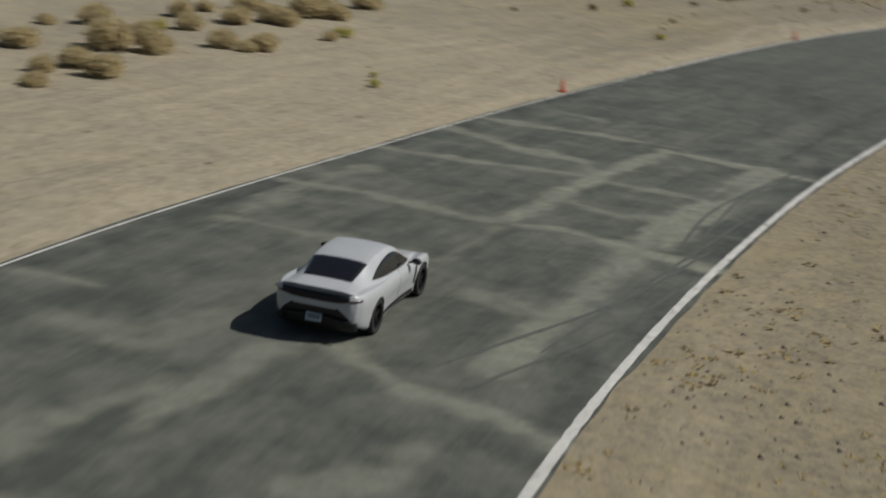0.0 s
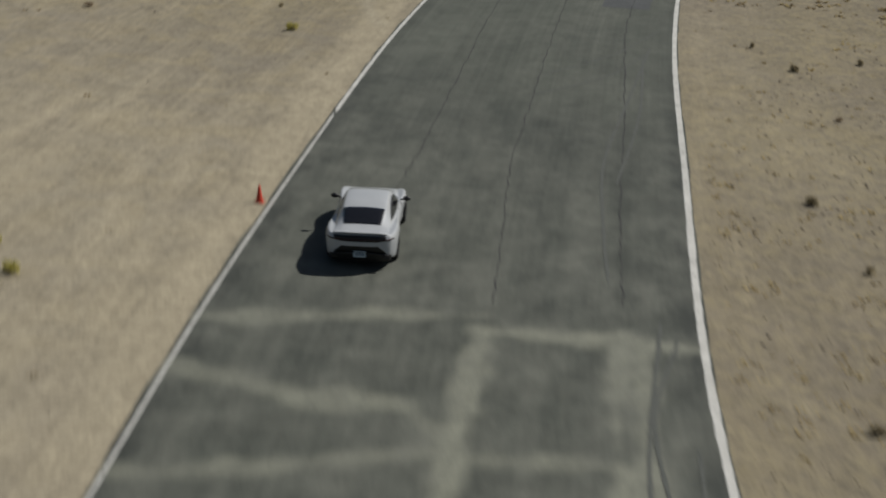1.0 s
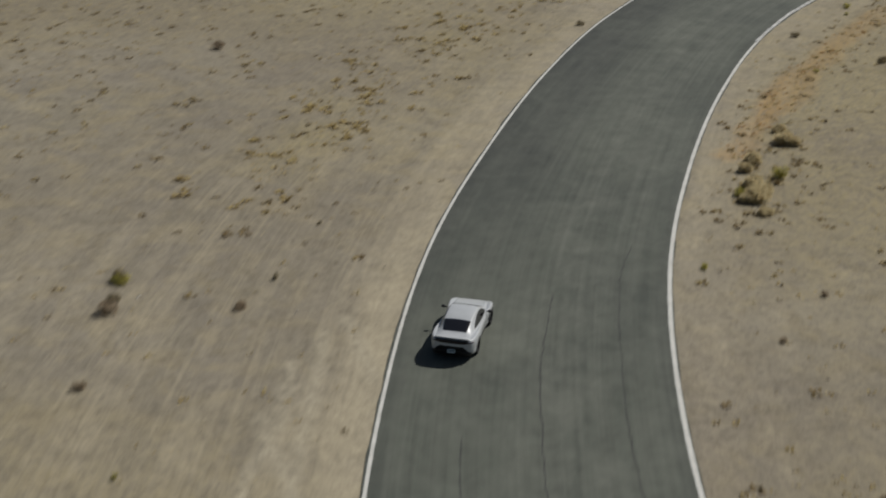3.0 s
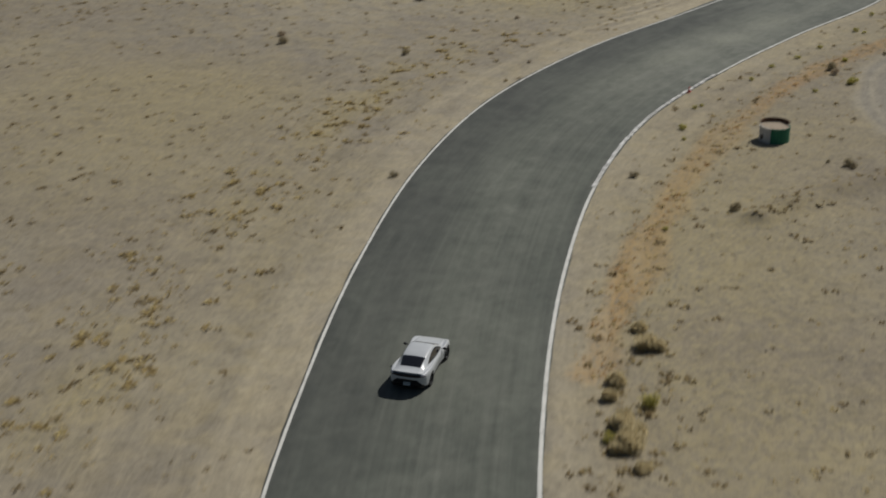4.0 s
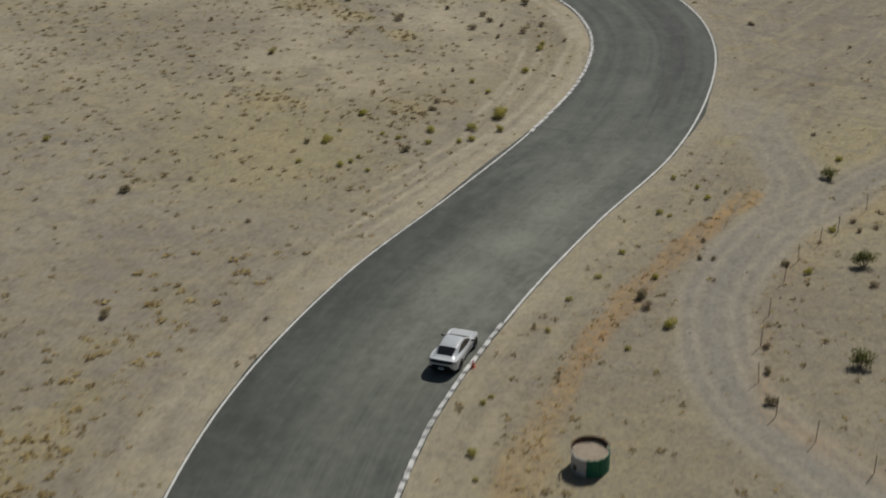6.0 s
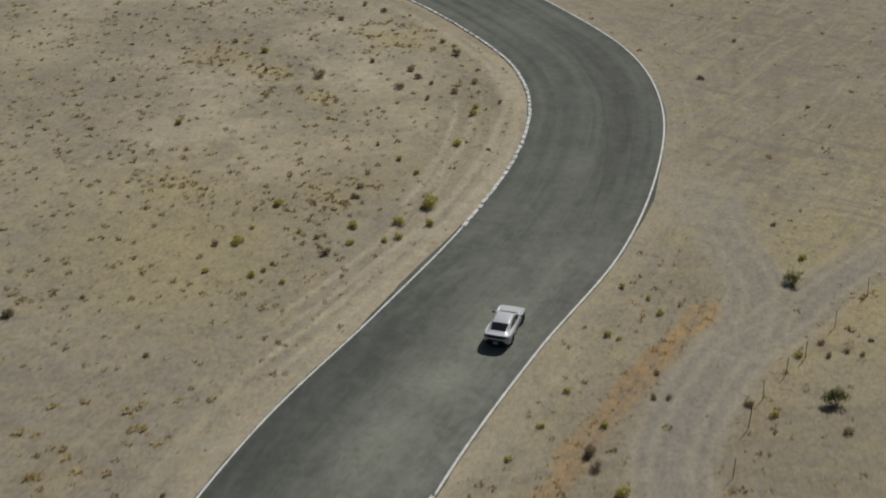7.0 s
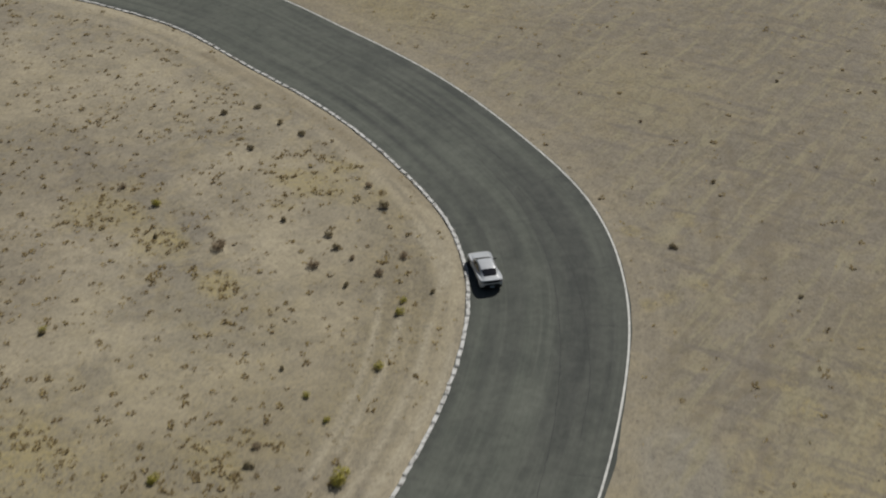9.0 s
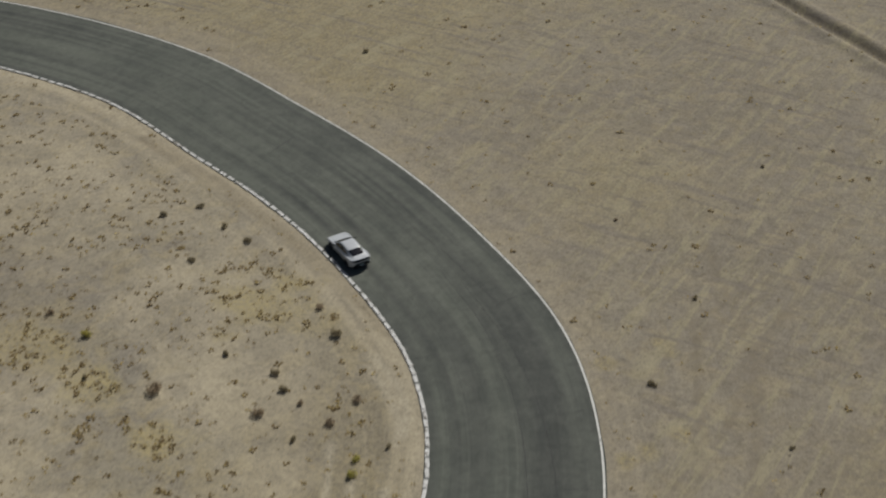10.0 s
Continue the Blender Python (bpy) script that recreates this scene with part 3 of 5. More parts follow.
DUST_START = [
    (1.2, 0.7, [(21.1, -100.8), (22.3, -99.8)]), (1.1, 0.6, [(32.6, -100.7), (32.7, -99.0), (32.0, -98.1)]), (1.3, 0.55, [(29.4, -104.2), (28.4, -102.4), (28.0, -100.7)]),
    (1.6, 0.45, [(24.1, -101.1), (25.8, -100.2), (25.1, -98.0)]), (0.8, 0.5, [(20.9, -87.5), (22.6, -90.2), (25.6, -95.1), (27.6, -98.6)]), (1.2, 0.5, [(31.2, -105.0), (33.4, -103.0), (35.8, -102.1)]),
]
# open cracks, as lines over the plan
CRACKS = [
    [(14.2, -74.0), (12.0, -69.8), (9.1, -64.3), (5.7, -56.8), (2.2, -49.0), (-1.5, -40.6), (-3.7, -35.4), (-6.8, -26.9), (-8.9, -19.0)],
    [(17.0, -72.2), (13.9, -66.0), (9.0, -55.6), (5.2, -47.7), (2.8, -42.5), (-0.5, -34.2), (-2.9, -28.0), (-6.2, -17.3), (-7.1, -11.9)],
    [(8.4, -71.0), (5.4, -63.8), (1.5, -55.2), (-3.8, -43.4), (-8.0, -32.8)],
]
# straight joints across the asphalt where strips were laid end to end
SEAMS = [[(13.8, 115.4), (16.4, 115.1)], [(10.7, 98.5), (13.2, 98.1)], [(3.6, 129.8), (5.6, 130.4)], [(-10.4, 160.2), (-7.5, 164.0)], [(-0.9, 95.5), (2.1, 94.5)], [(14.0, 123.0), (16.6, 123.6)], [(10.5, 136.7), (13.4, 138.3)]]
BEND_LINES = [[(5.9, 141.5), (9.3, 133.3), (11.2, 123.9), (11.4, 113.9), (10.3, 103.7), (8.5, 95.6)], [(7.5, 140.2), (11.6, 130.0), (13.3, 120.1), (13.3, 109.7), (12.0, 102.2)], [(-2.5, 156.3), (5.5, 145.2), (10.5, 136.7)]]


def build_road():
    ns, nu = int(LENGTH / 0.24), 66
    s, u = np.linspace(0, LENGTH, ns), np.linspace(-1, 1, nu)
    ss, uu = np.meshgrid(s, u, indexing="ij")
    y0 = on_road(ss, 0 * ss)[1]
    ragged = 0.1 * (value_noise(ss, uu * 40 + 500, 1.3, 21) - 0.5) + 0.8 * np.clip(value_noise(ss, uu * 30, 7.0, 22) - 0.78, 0, 1)
    shoulder = 0.35 * np.exp(-(((y0 - 84) / 6.0) ** 2)) * (uu < 0) + 0.3 * np.exp(-(((y0 - 101) / 4.0) ** 2)) * (uu > 0)
    ragged = ragged + shoulder
    w = half(ss) + 0.13 + np.where(np.abs(uu) > 0.999, ragged, 0)
    x, y = on_road(ss, uu * w)
    z = np.full_like(x, 0.0)
    k = np.arange(ns * nu).reshape(ns, nu)
    faces = np.stack([k[:-1, :-1], k[:-1, 1:], k[1:, 1:], k[1:, :-1]], -1).reshape(-1, 4).tolist()
    verts = np.c_[x.ravel(), y.ravel(), z.ravel()].tolist()
    # a skirt gives the asphalt its broken, raised edge
    for col, flip in ((0, False), (nu - 1, True)):
        base = len(verts)
        verts += [(verts[i][0], verts[i][1], -0.15) for i in k[:, col]]
        for i in range(ns - 1):
            q = (k[i, col], k[i + 1, col], base + i + 1, base + i)
            faces.append(q[::-1] if flip else q)
    me = from_arrays("road", verts, faces)
    dust = np.zeros_like(x)
    jag = 0.42 * (value_noise(x, y, 0.6, 23) - 0.5) + 0.45 * (value_noise(x, y, 2.0, 24) - 0.5)
    near = y < -55
    for width, strength, line in DUST_FAR + DUST_NEAR + DUST_START:
        d = far_from(x[near], y[near], line) + jag[near]
        dust[near] = np.maximum(dust[near], strength * band(d, width * 0.40, 0.26))
    # pale dust dragged over the inside lane between the two bends
    drift = np.clip(value_noise(uu * 7 + 30, ss * 0.07, 1.0, 29) * 0.7 + value_noise(x, y, 3.0, 41) * 0.6 - 0.2, 0, 1)
    dust = np.maximum(dust, 1.0 * drift * np.exp(-(((y - 72) / 17) ** 2)) * np.exp(-(((uu - 0.3) / 0.45) ** 2)))
    haze = 0.5 * np.clip((-52 - y) / 16, 0, 1) + 0.25 + 0.25 * np.clip((y + 60) / 20, 0, 1) * np.exp(-(((uu - 0.25) / 0.3) ** 2)) * (y < 60)
    haze += 0.9 * np.exp(-(((y - 66) / 13) ** 2)) * np.clip(0.5 + uu, 0, 1) + 0.3 * np.exp(-(((y - 88) / 9) ** 2))
    rub = np.clip(value_noise(uu * 9, ss * 0.05, 1.0, 25) - 0.35, 0, 1) * np.clip((y - 85) / 20, 0, 1)
    rub += 0.8 * np.exp(-(((uu * 6 - 2.6) / 1.6) ** 2)) * np.exp(-(((y - 118) / 26) ** 2))
    rub += 0.5 * np.clip((np.abs(uu) - 0.82) * 6, 0, 1) + 0.45 * np.clip((-50 - y) / 12, 0, 1)
    # the left lane lies darker along the sweep, and rubbered lines run round the outside of the last bend
    rub += 0.75 * np.clip((-0.05 - uu) * 2.2, 0, 1) * np.clip((y + 25) / 25, 0, 1) * np.clip((96 - y) / 18, 0, 1) * (0.6 + 0.8 * value_noise(x, y, 5.0, 26))
    for lane, reach in ((0.16, 0.05), (0.33, 0.02), (0.46, 0.035), (0.62, 0.07), (0.80, 0.03), (-0.35, 0.06), (-0.62, 0.03)):
        drift = 0.08 * (value_noise(ss, 0 * ss + 50 * lane, 21.0, 27) - 0.5)
        rub += 0.8 * np.exp(-(((uu - lane - drift) / reach) ** 2)) * np.clip((y - 90) / 14, 0, 1) * (0.3 + 0.9 * value_noise(ss, uu * 0, 12.0, 28))
    pad = len(verts) - x.size
    a = me.color_attributes.new("wear", "FLOAT_COLOR", "POINT")
    rgb = np.stack([dust.ravel(), np.clip(haze, 0, 1).ravel(), np.clip(rub, 0, 1).ravel(), np.ones(x.size)], -1)
    a.data.foreach_set("color", np.vstack([rgb, np.zeros((pad, 4))]).astype("f").ravel())
    uv = me.uv_layers.new(name="road")
    flat = np.vstack([np.stack([(uu * w).ravel(), ss.ravel()], -1), np.zeros((pad, 2))])
    loops = np.zeros(len(me.loops), int)
    me.loops.foreach_get("vertex_index", loops)
    uv.data.foreach_set("uv", flat[loops].astype("f").ravel())
    ob = mesh_part("road", me, ASPHALT)
    return tagged(ob, "worn grey asphalt race track with dusty bands", "road", kind="structure")


def ribbon(name, line, width, z, material, parent, label="", wander=0.0, seed=1, ends=True):
    """A thin strip that lies on the asphalt along a line of the plan."""
    c = np.array(line, float)
    t = np.gradient(c, axis=0)
    t /= np.linalg.norm(t, axis=1, keepdims=True)
    n = np.c_[t[:, 1], -t[:, 0]]
    g = np.random.default_rng(seed)
    w = np.full(len(c), width / 2) * (1 + wander * (g.random(len(c)) - 0.5))
    if ends:
        w[0] = w[-1] = width * 0.2
    if wander > 0.5:
        c = c + n * (g.random((len(c), 1)) - 0.5) * 0.09
    verts = np.r_[np.c_[c - n * w[:, None], np.full(len(c), z)], np.c_[c + n * w[:, None], np.full(len(c), z)]].tolist()
    m = len(c)
    faces = [(i, m + i, m + i + 1, i + 1) for i in range(m - 1)]
    return mesh_part(name, from_arrays(name, verts, faces), material, parent, label)


def edge_line(s0, s1, sign):
    s = np.arange(s0, s1, 0.35)
    return np.stack(on_road(s, sign * (half(s) - 0.02)), -1)


def build_kerb(name, s0, s1, sign, road):
    """A row of worn white kerb stones along the inside of a bend."""
    kerb = tagged(empty(name), "low chipped white painted concrete kerb along the track", "kerb", kind="structure")
    shapes = []
    for v in range(4):
        g = np.random.default_rng(40 + v)
        bm = bmesh.new()
        box(bm, (0.27, 1.06 - 0.08 * v, 0.13), Matrix.Translation((0, 0, 0)), 0.02)
        for q in bm.verts:
            q.co.x += (g.random() - 0.5) * 0.09
            q.co.y += (g.random() - 0.5) * 0.05
            q.co.z += 0.02 if q.co.x * sign > 0.1 and q.co.z > 0 else 0
        me = bpy.data.meshes.new("kerb_stone")
        bm.to_mesh(me)
        bm.free()
        me.materials.append(KERB_PAINT)
        shapes.append(me)
    g = random.Random(7)
    for s in np.arange(s0, s1, 1.2):
        x, y = on_road(s, sign * (half(s) - 0.06 + g.uniform(-0.03, 0.03)))
        x2, y2 = on_road(s + 0.5, sign * (half(s + 0.5) - 0.06))
        ob = new("kerb_stone", g.choice(shapes))
        ob.parent = kerb
        ob.matrix_local = pose(float(x), float(y), g.uniform(-0.02, 0.0), 0, 0, math.degrees(math.atan2(-(x2 - x), y2 - y)) + g.uniform(-1.5, 1.5))
    return kerb


ground = build_ground()
road = build_road()
KERB_EAST = (along(-15.1, 31.0), along(-9.0, 62.0))
KERB_WEST = (along(4.6, 92.5), along(-40.0, 186.4))
for k, (s0, s1, sign, width) in enumerate([(2, along(2.0, -62.0), -1, 0.08), (along(2.0, -62.0), KERB_WEST[0], -1, 0.15), (2, KERB_EAST[0], 1, 0.2), (KERB_EAST[1], LENGTH - 2, 1, 0.17)]):
    ribbon("edge_line", edge_line(s0, s1, sign), width, 0.004, LINE_PAINT, road, "worn white painted edge line", 0.25, 50 + k)
for k, line in enumerate(CRACKS):
    fine_line = catmull([(a, b) for a, b in line], 14)
    ribbon("crack", fine_line, 0.04, 0.005, CRACK, road, "dark open crack", 0.9, 70 + k)
for k, line in enumerate(SEAMS):
    ribbon("seam", np.linspace(line[0], line[1], 9), 0.05, 0.0052, CRACK, road, "dark joint between asphalt strips", 0.9, 170 + k)
for k, line in enumerate(BEND_LINES):
    ribbon("crack", catmull(line, 14), 0.045, 0.005, CRACK, road, "dark open crack", 0.9, 180 + k)
SKIDS = [[(5.6, -46.0), (8.9, -55.3), (11.3, -61.9), (14.2, -67.7), (16.0, -71.0)], [(6.2, -48.0), (9.8, -56.0), (12.6, -63.6)], [(4.6, -43.1), (4.9, -48.3), (4.2, -53.0)], [(6.0, -47.2), (6.3, -51.8), (5.2, -56.4)],
         [(18.2, -72.5), (21.4, -80.0), (24.4, -84.6)], [(21.6, -78.0), (25.9, -86.6), (29.2, -93.2)], [(24.8, -83.8), (27.2, -89.2), (29.0, -95.6)],
         [(26.4, -86.0), (28.6, -90.6), (30.2, -95.8)], [(19.0, -73.2), (20.4, -77.6), (23.6, -82.8)]]
for k, line in enumerate(SKIDS):
    ribbon("skid_mark", catmull(line, 16), 0.10, 0.006 + 0.0007 * k, SKID, road, "faint dark tyre skid mark", 0.5, 95 + k)
patch_s = along(-1.0, -38.0)
ps = np.linspace(patch_s - 2.1, patch_s + 0.6, 9)
ribbon("asphalt_patch", np.stack(on_road(ps, np.full(9, 3.6)), -1), 2.3, 0.0045, SEAL, road, "darker repaired asphalt patch", 0.12, 90, False)


# ---------------------------------------------------------------- kerbs
build_kerb("kerb_east", *KERB_EAST, 1, road)
build_kerb("kerb_west", *KERB_WEST, -1, road)


# ---------------------------------------------------------------- shrubs
def blade(verts, faces, root, way, length, width, g):
    """One leafy spray: a bent strip of two quads."""
    way = way.normalized()
    across = way.cross(Vector((g.uniform(-1, 1), g.uniform(-1, 1), g.uniform(-1, 1)))).normalized() * width
    mid, tip = root + way * length * 0.55, root + way * length + Vector((0, 0, -0.12 * length))
    n = len(verts)
    verts += [root - across * 0.45, root + across * 0.45, mid + across, mid - across, tip + across * 0.35, tip - across * 0.35]
    faces += [(n, n + 1, n + 2, n + 3), (n + 3, n + 2, n + 4, n + 5)]


def spray_leaf(verts, faces, at, facing, size, g):
    """One small leafy piece that faces outwards, with an uneven outline."""
    u = facing.cross(Vector((g.uniform(-1, 1), g.uniform(-1, 1), g.uniform(-1, 1)))).normalized()
    v = facing.cross(u).normalized()
    n = len(verts)
    verts += [at + (u * math.cos(a) * g.uniform(0.7, 1.5) + v * math.sin(a) * g.uniform(0.3, 0.8)) * size for a in (0.3, 1.9, 3.3, 5.0)]
    faces.append((n, n + 1, n + 2, n + 3))


def make_shrub(name, label, category, leaf, seed, sprays=300, tall=0.75, clumps=7, upright=0.4, wispy=0.3):
    """A shrub one metre across: woody stems and a ragged crown of many sprays in clumps."""
    g = random.Random(seed)
    shrub = tagged(empty(name), label, category)
    heads = []
    for k in range(clumps):
        a, r = g.uniform(0, 6.283), 0.36 * math.sqrt(g.random())
        heads.append((Vector((r * math.cos(a), r * math.sin(a), tall * g.uniform(0.22, 0.52) * (1.15 - r))), g.uniform(0.19, 0.30)))
    bm = bmesh.new()
    for head, size in heads:
        tube(bm, (head.x * 0.12, head.y * 0.12, -0.05), head, 0.018, 0.008, 5)
        for _ in range(2):
            tube(bm, head * 0.6, head + Vector((g.uniform(-1, 1), g.uniform(-1, 1), g.uniform(0.2, 1))) * size * 0.8, 0.008, 0.004, 4)
    part("branchwork", bm, TWIG, shrub)
    verts, faces = [], []
    for _ in range(sprays):
        head, size = g.choice(heads)
        d = Vector((g.gauss(0, 1), g.gauss(0, 1), g.gauss(0.15, 0.8))).normalized()
        root = head + d * size * g.uniform(0.15, 0.85)
        root.z = max(root.z, 0.02)
        if g.random() < wispy:
            blade(verts, faces, root, d + Vector((0, 0, upright)), g.uniform(0.10, 0.22), g.uniform(0.012, 0.026), g)
        else:
            rough = Vector((g.uniform(-1, 1), g.uniform(-1, 1), g.uniform(-0.6, 1)))
            spray_leaf(verts, faces, head + d * size * g.uniform(0.7, 1.05), d + rough * 0.55 + Vector((0, 0, 0.35)), g.uniform(0.03, 0.062), g)
    mesh_part("foliage", from_arrays("foliage", verts, faces), leaf, shrub)
    return shrub


# x, y, width of each shrub, by kind and stretch of the plan
YELLOW_NORTH = [(-19.0, 91.4, 0.9), (-17.2, 86.2, 0.6), (-20.8, 86.8, 0.5), (-14.4, 93.1, 0.5), (-12.9, 92.1, 0.5), (-10.2, 94.2, 0.8), (-10.3, 91.3, 0.6), (-6.7, 94.8, 0.9),
                (-4.2, 94.5, 0.8), (-4.2, 97.9, 1.3), (-7.6, 91.8, 0.6), (-6.6, 92.4, 0.7), (-16.4, 87.0, 0.5), (-15.9, 88.0, 0.4), (-14.8, 85.2, 0.5), (-5.5, 104.1, 0.5),
                (-0.5, 118.8, 0.6), (-0.7, 117.2, 0.7), (-7.1, 106.9, 0.6), (-16.6, 98.2, 0.8), (-2.1, 110.3, 0.8), (-27.8, 115.2, 0.7), (-22.2, 133.5, 0.8), (-18.2, 93.9, 0.4)]
YELLOW_EAST = [(8.6, 77.9, 0.6), (9.3, 77.4, 0.4), (12.5, 80.8, 0.6), (11.9, 83.0, 0.5), (21.2, 75.4, 0.6), (24.2, 89.0, 0.6), (5.4, 70.8, 0.5), (-4.4, 44.3, 0.7), (8.0, 60.0, 0.8),
               (7.5, 67.1, 0.6), (3.5, 66.9, 0.5), (1.4, 63.4, 0.5), (-0.1, 58.9, 0.5), (5.1, 56.8, 0.4), (18.3, 68.2, 0.6), (-4.0, 49.9, 0.4), (-3.5, 50.6, 0.4), (10.2, 84.6, 0.5)]
YELLOW_SOUTH = [(-43.5, 90.6, 0.6), (-19.1, 90.9, 0.5), (-16.7, 97.9, 0.6), (-27.6, -26.0, 0.75), (-22.5, -42.6, 0.75), (-25.8, -45.3, 0.6), (-8.3, -53.4, 0.6), (-3.1, -13.2, 0.4),
                (-18.3, -40.5, 0.3), (-2.1, 1.3, 0.9), (-3.6, -2.6, 0.7), (-4.1, 41.8, 0.4), (-3.7, 23.9, 0.4), (2.9, -79.8, 0.5), (-8.5, -74.0, 0.9), (-10.5, -82.6, 0.8), (1.0, -78.6, 0.4)]
DARK_NORTH = [(-12.0, 89.6, 0.8), (-10.4, 99.4, 0.8), (-10.1, 101.4, 0.6), (-15.9, 126.7, 1.1), (-7.9, 123.9, 0.9), (-0.6, 125.1, 0.8), (-2.4, 133.0, 0.9), (-6.2, 126.5, 0.8),
              (-2.5, 122.6, 0.7), (-25.7, 136.7, 0.7), (-36.2, 125.8, 0.6), (-9.2, 110.1, 0.5), (-20.7, 91.1, 0.5), (-21.4, 128.5, 0.5), (-3.9, 136.6, 0.7), (-15.1, 143.5, 0.7),
              (-10.6, 146.2, 0.7), (-12.8, 148.5, 0.7), (-18.4, 150.5, 0.7), (-15.3, 151.8, 0.7), (1.8, 120.0, 0.5), (-4.8, 125.0, 0.6), (-5.1, 121.0, 0.6), (-10.9, 131.0, 0.6), (-6.9, 128.5, 0.7)]
DARK_EAST = [(21.6, 126.2, 0.7), (26.5, 136.8, 0.5), (35.9, 156.5, 0.4), (-1.2, 181.0, 0.6), (21.4, 148.4, 0.4), (30.6, 119.0, 0.4), (23.1, 77.1, 0.5), (23.3, 75.4, 0.5), (23.0, 94.7, 0.4),
             (11.4, 73.1, 0.5), (7.6, 38.6, 0.9), (6.4, 64.0, 1.2), (6.6, 62.5, 0.8), (10.9, 70.3, 0.5), (11.9, 70.2, 0.5), (16.9, 69.4, 0.6), (14.0, 57.6, 0.6), (13.6, 54.4, 0.7),
             (13.3, 50.7, 0.8), (6.1, 39.2, 0.4), (12.1, 35.3, 0.5), (-6.7, 33.1, 0.6), (25.6, 75.6, 0.5), (26.6, 77.4, 0.4), (24.6, 76.0, 0.5), (27.4, 75.0, 0.4), (22.6, 66.4, 0.7)]
DARK_WEST = [(-29.1, 83.0, 0.5), (-22.9, 75.1, 0.5), (-62.0, 118.8, 0.9), (-33.9, 80.5, 0.9), (-42.4, 62.7, 0.9), (-41.4, 60.3, 0.9), (-29.8, 59.4, 0.8), (-18.9, 59.7, 0.4), (-27.8, 114.8, 0.5),
             (-43.8, 10.7, 1.0), (-64.4, 30.3, 1.4), (-64.5, 24.5, 1.4), (-27.9, -25.8, 0.8), (-26.3, -29.0, 0.9), (-26.8, -27.9, 0.6), (-21.2, -26.3, 0.6), (-22.5, 29.1, 0.6), (-21.3, -22.8, 0.4)]
DARK_START = [(0.3, 28.2, 0.8), (-22.4, -16.0, 0.3), (-23.4, -35.4, 0.6), (-18.7, -49.2, 0.7), (-14.4, -46.4, 0.4), (-32.2, -30.7, 0.5), (-36.9, -30.7, 0.8),
              (-36.9, -32.5, 0.8), (-40.9, -29.6, 1.1), (2.7, -13.8, 0.4), (1.8, -19.6, 0.4), (-21.3, -26.0, 0.4), (-11.6, -50.0, 0.3), (12.1, -46.0, 0.5), (18.3, -61.5, 0.45), (14.0, -43.2, 0.4),
              (24.5, -75.1, 0.4), (9.1, -42.9, 0.35), (-18.2, -55.9, 0.4), (7.4, -30.9, 0.4), (16.0, -52.0, 0.3), (21.5, -66.0, 0.35)]
SAGE_START = [(0.0, -89.7, 1.35), (-2.0, -89.9, 1.3), (-1.1, -91.6, 0.9), (-6.2, -90.5, 1.4), (-11.9, -87.2, 0.8), (-11.9, -84.9, 1.3), (-5.7, -87.0, 1.9), (-4.9, -85.4, 1.4), (-14.2, -79.6, 1.2),
              (-10.5, -81.0, 1.2), (-5.6, -81.9, 1.2), (-12.0, -77.8, 1.3), (-4.6, -81.3, 0.9), (-5.0, -80.3, 1.3), (-12.5, -75.6, 1.4), (-11.5, -75.3, 1.1), (-14.7, -72.2, 1.9), (-14.0, -70.9, 1.2),
              (-18.4, -66.2, 1.4), (-7.6, -75.3, 0.7), (1.5, -92.9, 0.8), (-16.9, -74.5, 1.4), (-16.4, -77.2, 1.1), (-19.8, -68.5, 1.5), (-8.8, -84.0, 1.0), (-17.5, -71.0, 1.3)]
SAGE_FAR = [(-44.6, -24.1, 2.0), (-45.3, -21.7, 2.1), (-50.3, -19.3, 2.2), (-36.5, -29.3, 1.0), (-2.6, -2.9, 1.2), (-3.2, -1.2, 1.0), (-2.4, 7.4, 0.9), (-3.0, 7.4, 1.1), (-4.0, 3.0, 1.0), (-3.6, 9.3, 0.8), (-4.1, 1.4, 0.8), (-3.1, -0.6, 1.0), (-2.6, -1.8, 1.2), (-3.0, -3.4, 0.9), (-1.8, -4.7, 0.8), (-54.0, -25.0, 1.6), (-49.0, -27.5, 1.5)]
CREOSOTE = [(22.7, 85.3, 1.25), (22.4, 69.5, 1.6), (10.9, 25.5, 1.3), (19.6, 55.4, 1.2)]


def plant(rows, kinds, group):
    """Puts a copy of one of the kinds at each row."""
    g = random.Random(len(rows))
    for x, y, w in rows:
        s = w * g.uniform(0.98, 1.18) * (0.95 if "sage" in group else 1.0)
        z = float(height(np.array([x]), np.array([y]), np.array([np.min(np.hypot(centre[:, 0] - x, centre[:, 1] - y)) - 6.35]))[0])
        ob = copy_thing(g.choice(kinds), pose(x, y, z, 0, 0, g.uniform(0, 360)) @ Matrix.Diagonal((s, s * g.uniform(0.85, 1.1), s * g.uniform(0.85, 1.15), 1)))
        ob["group"] = group


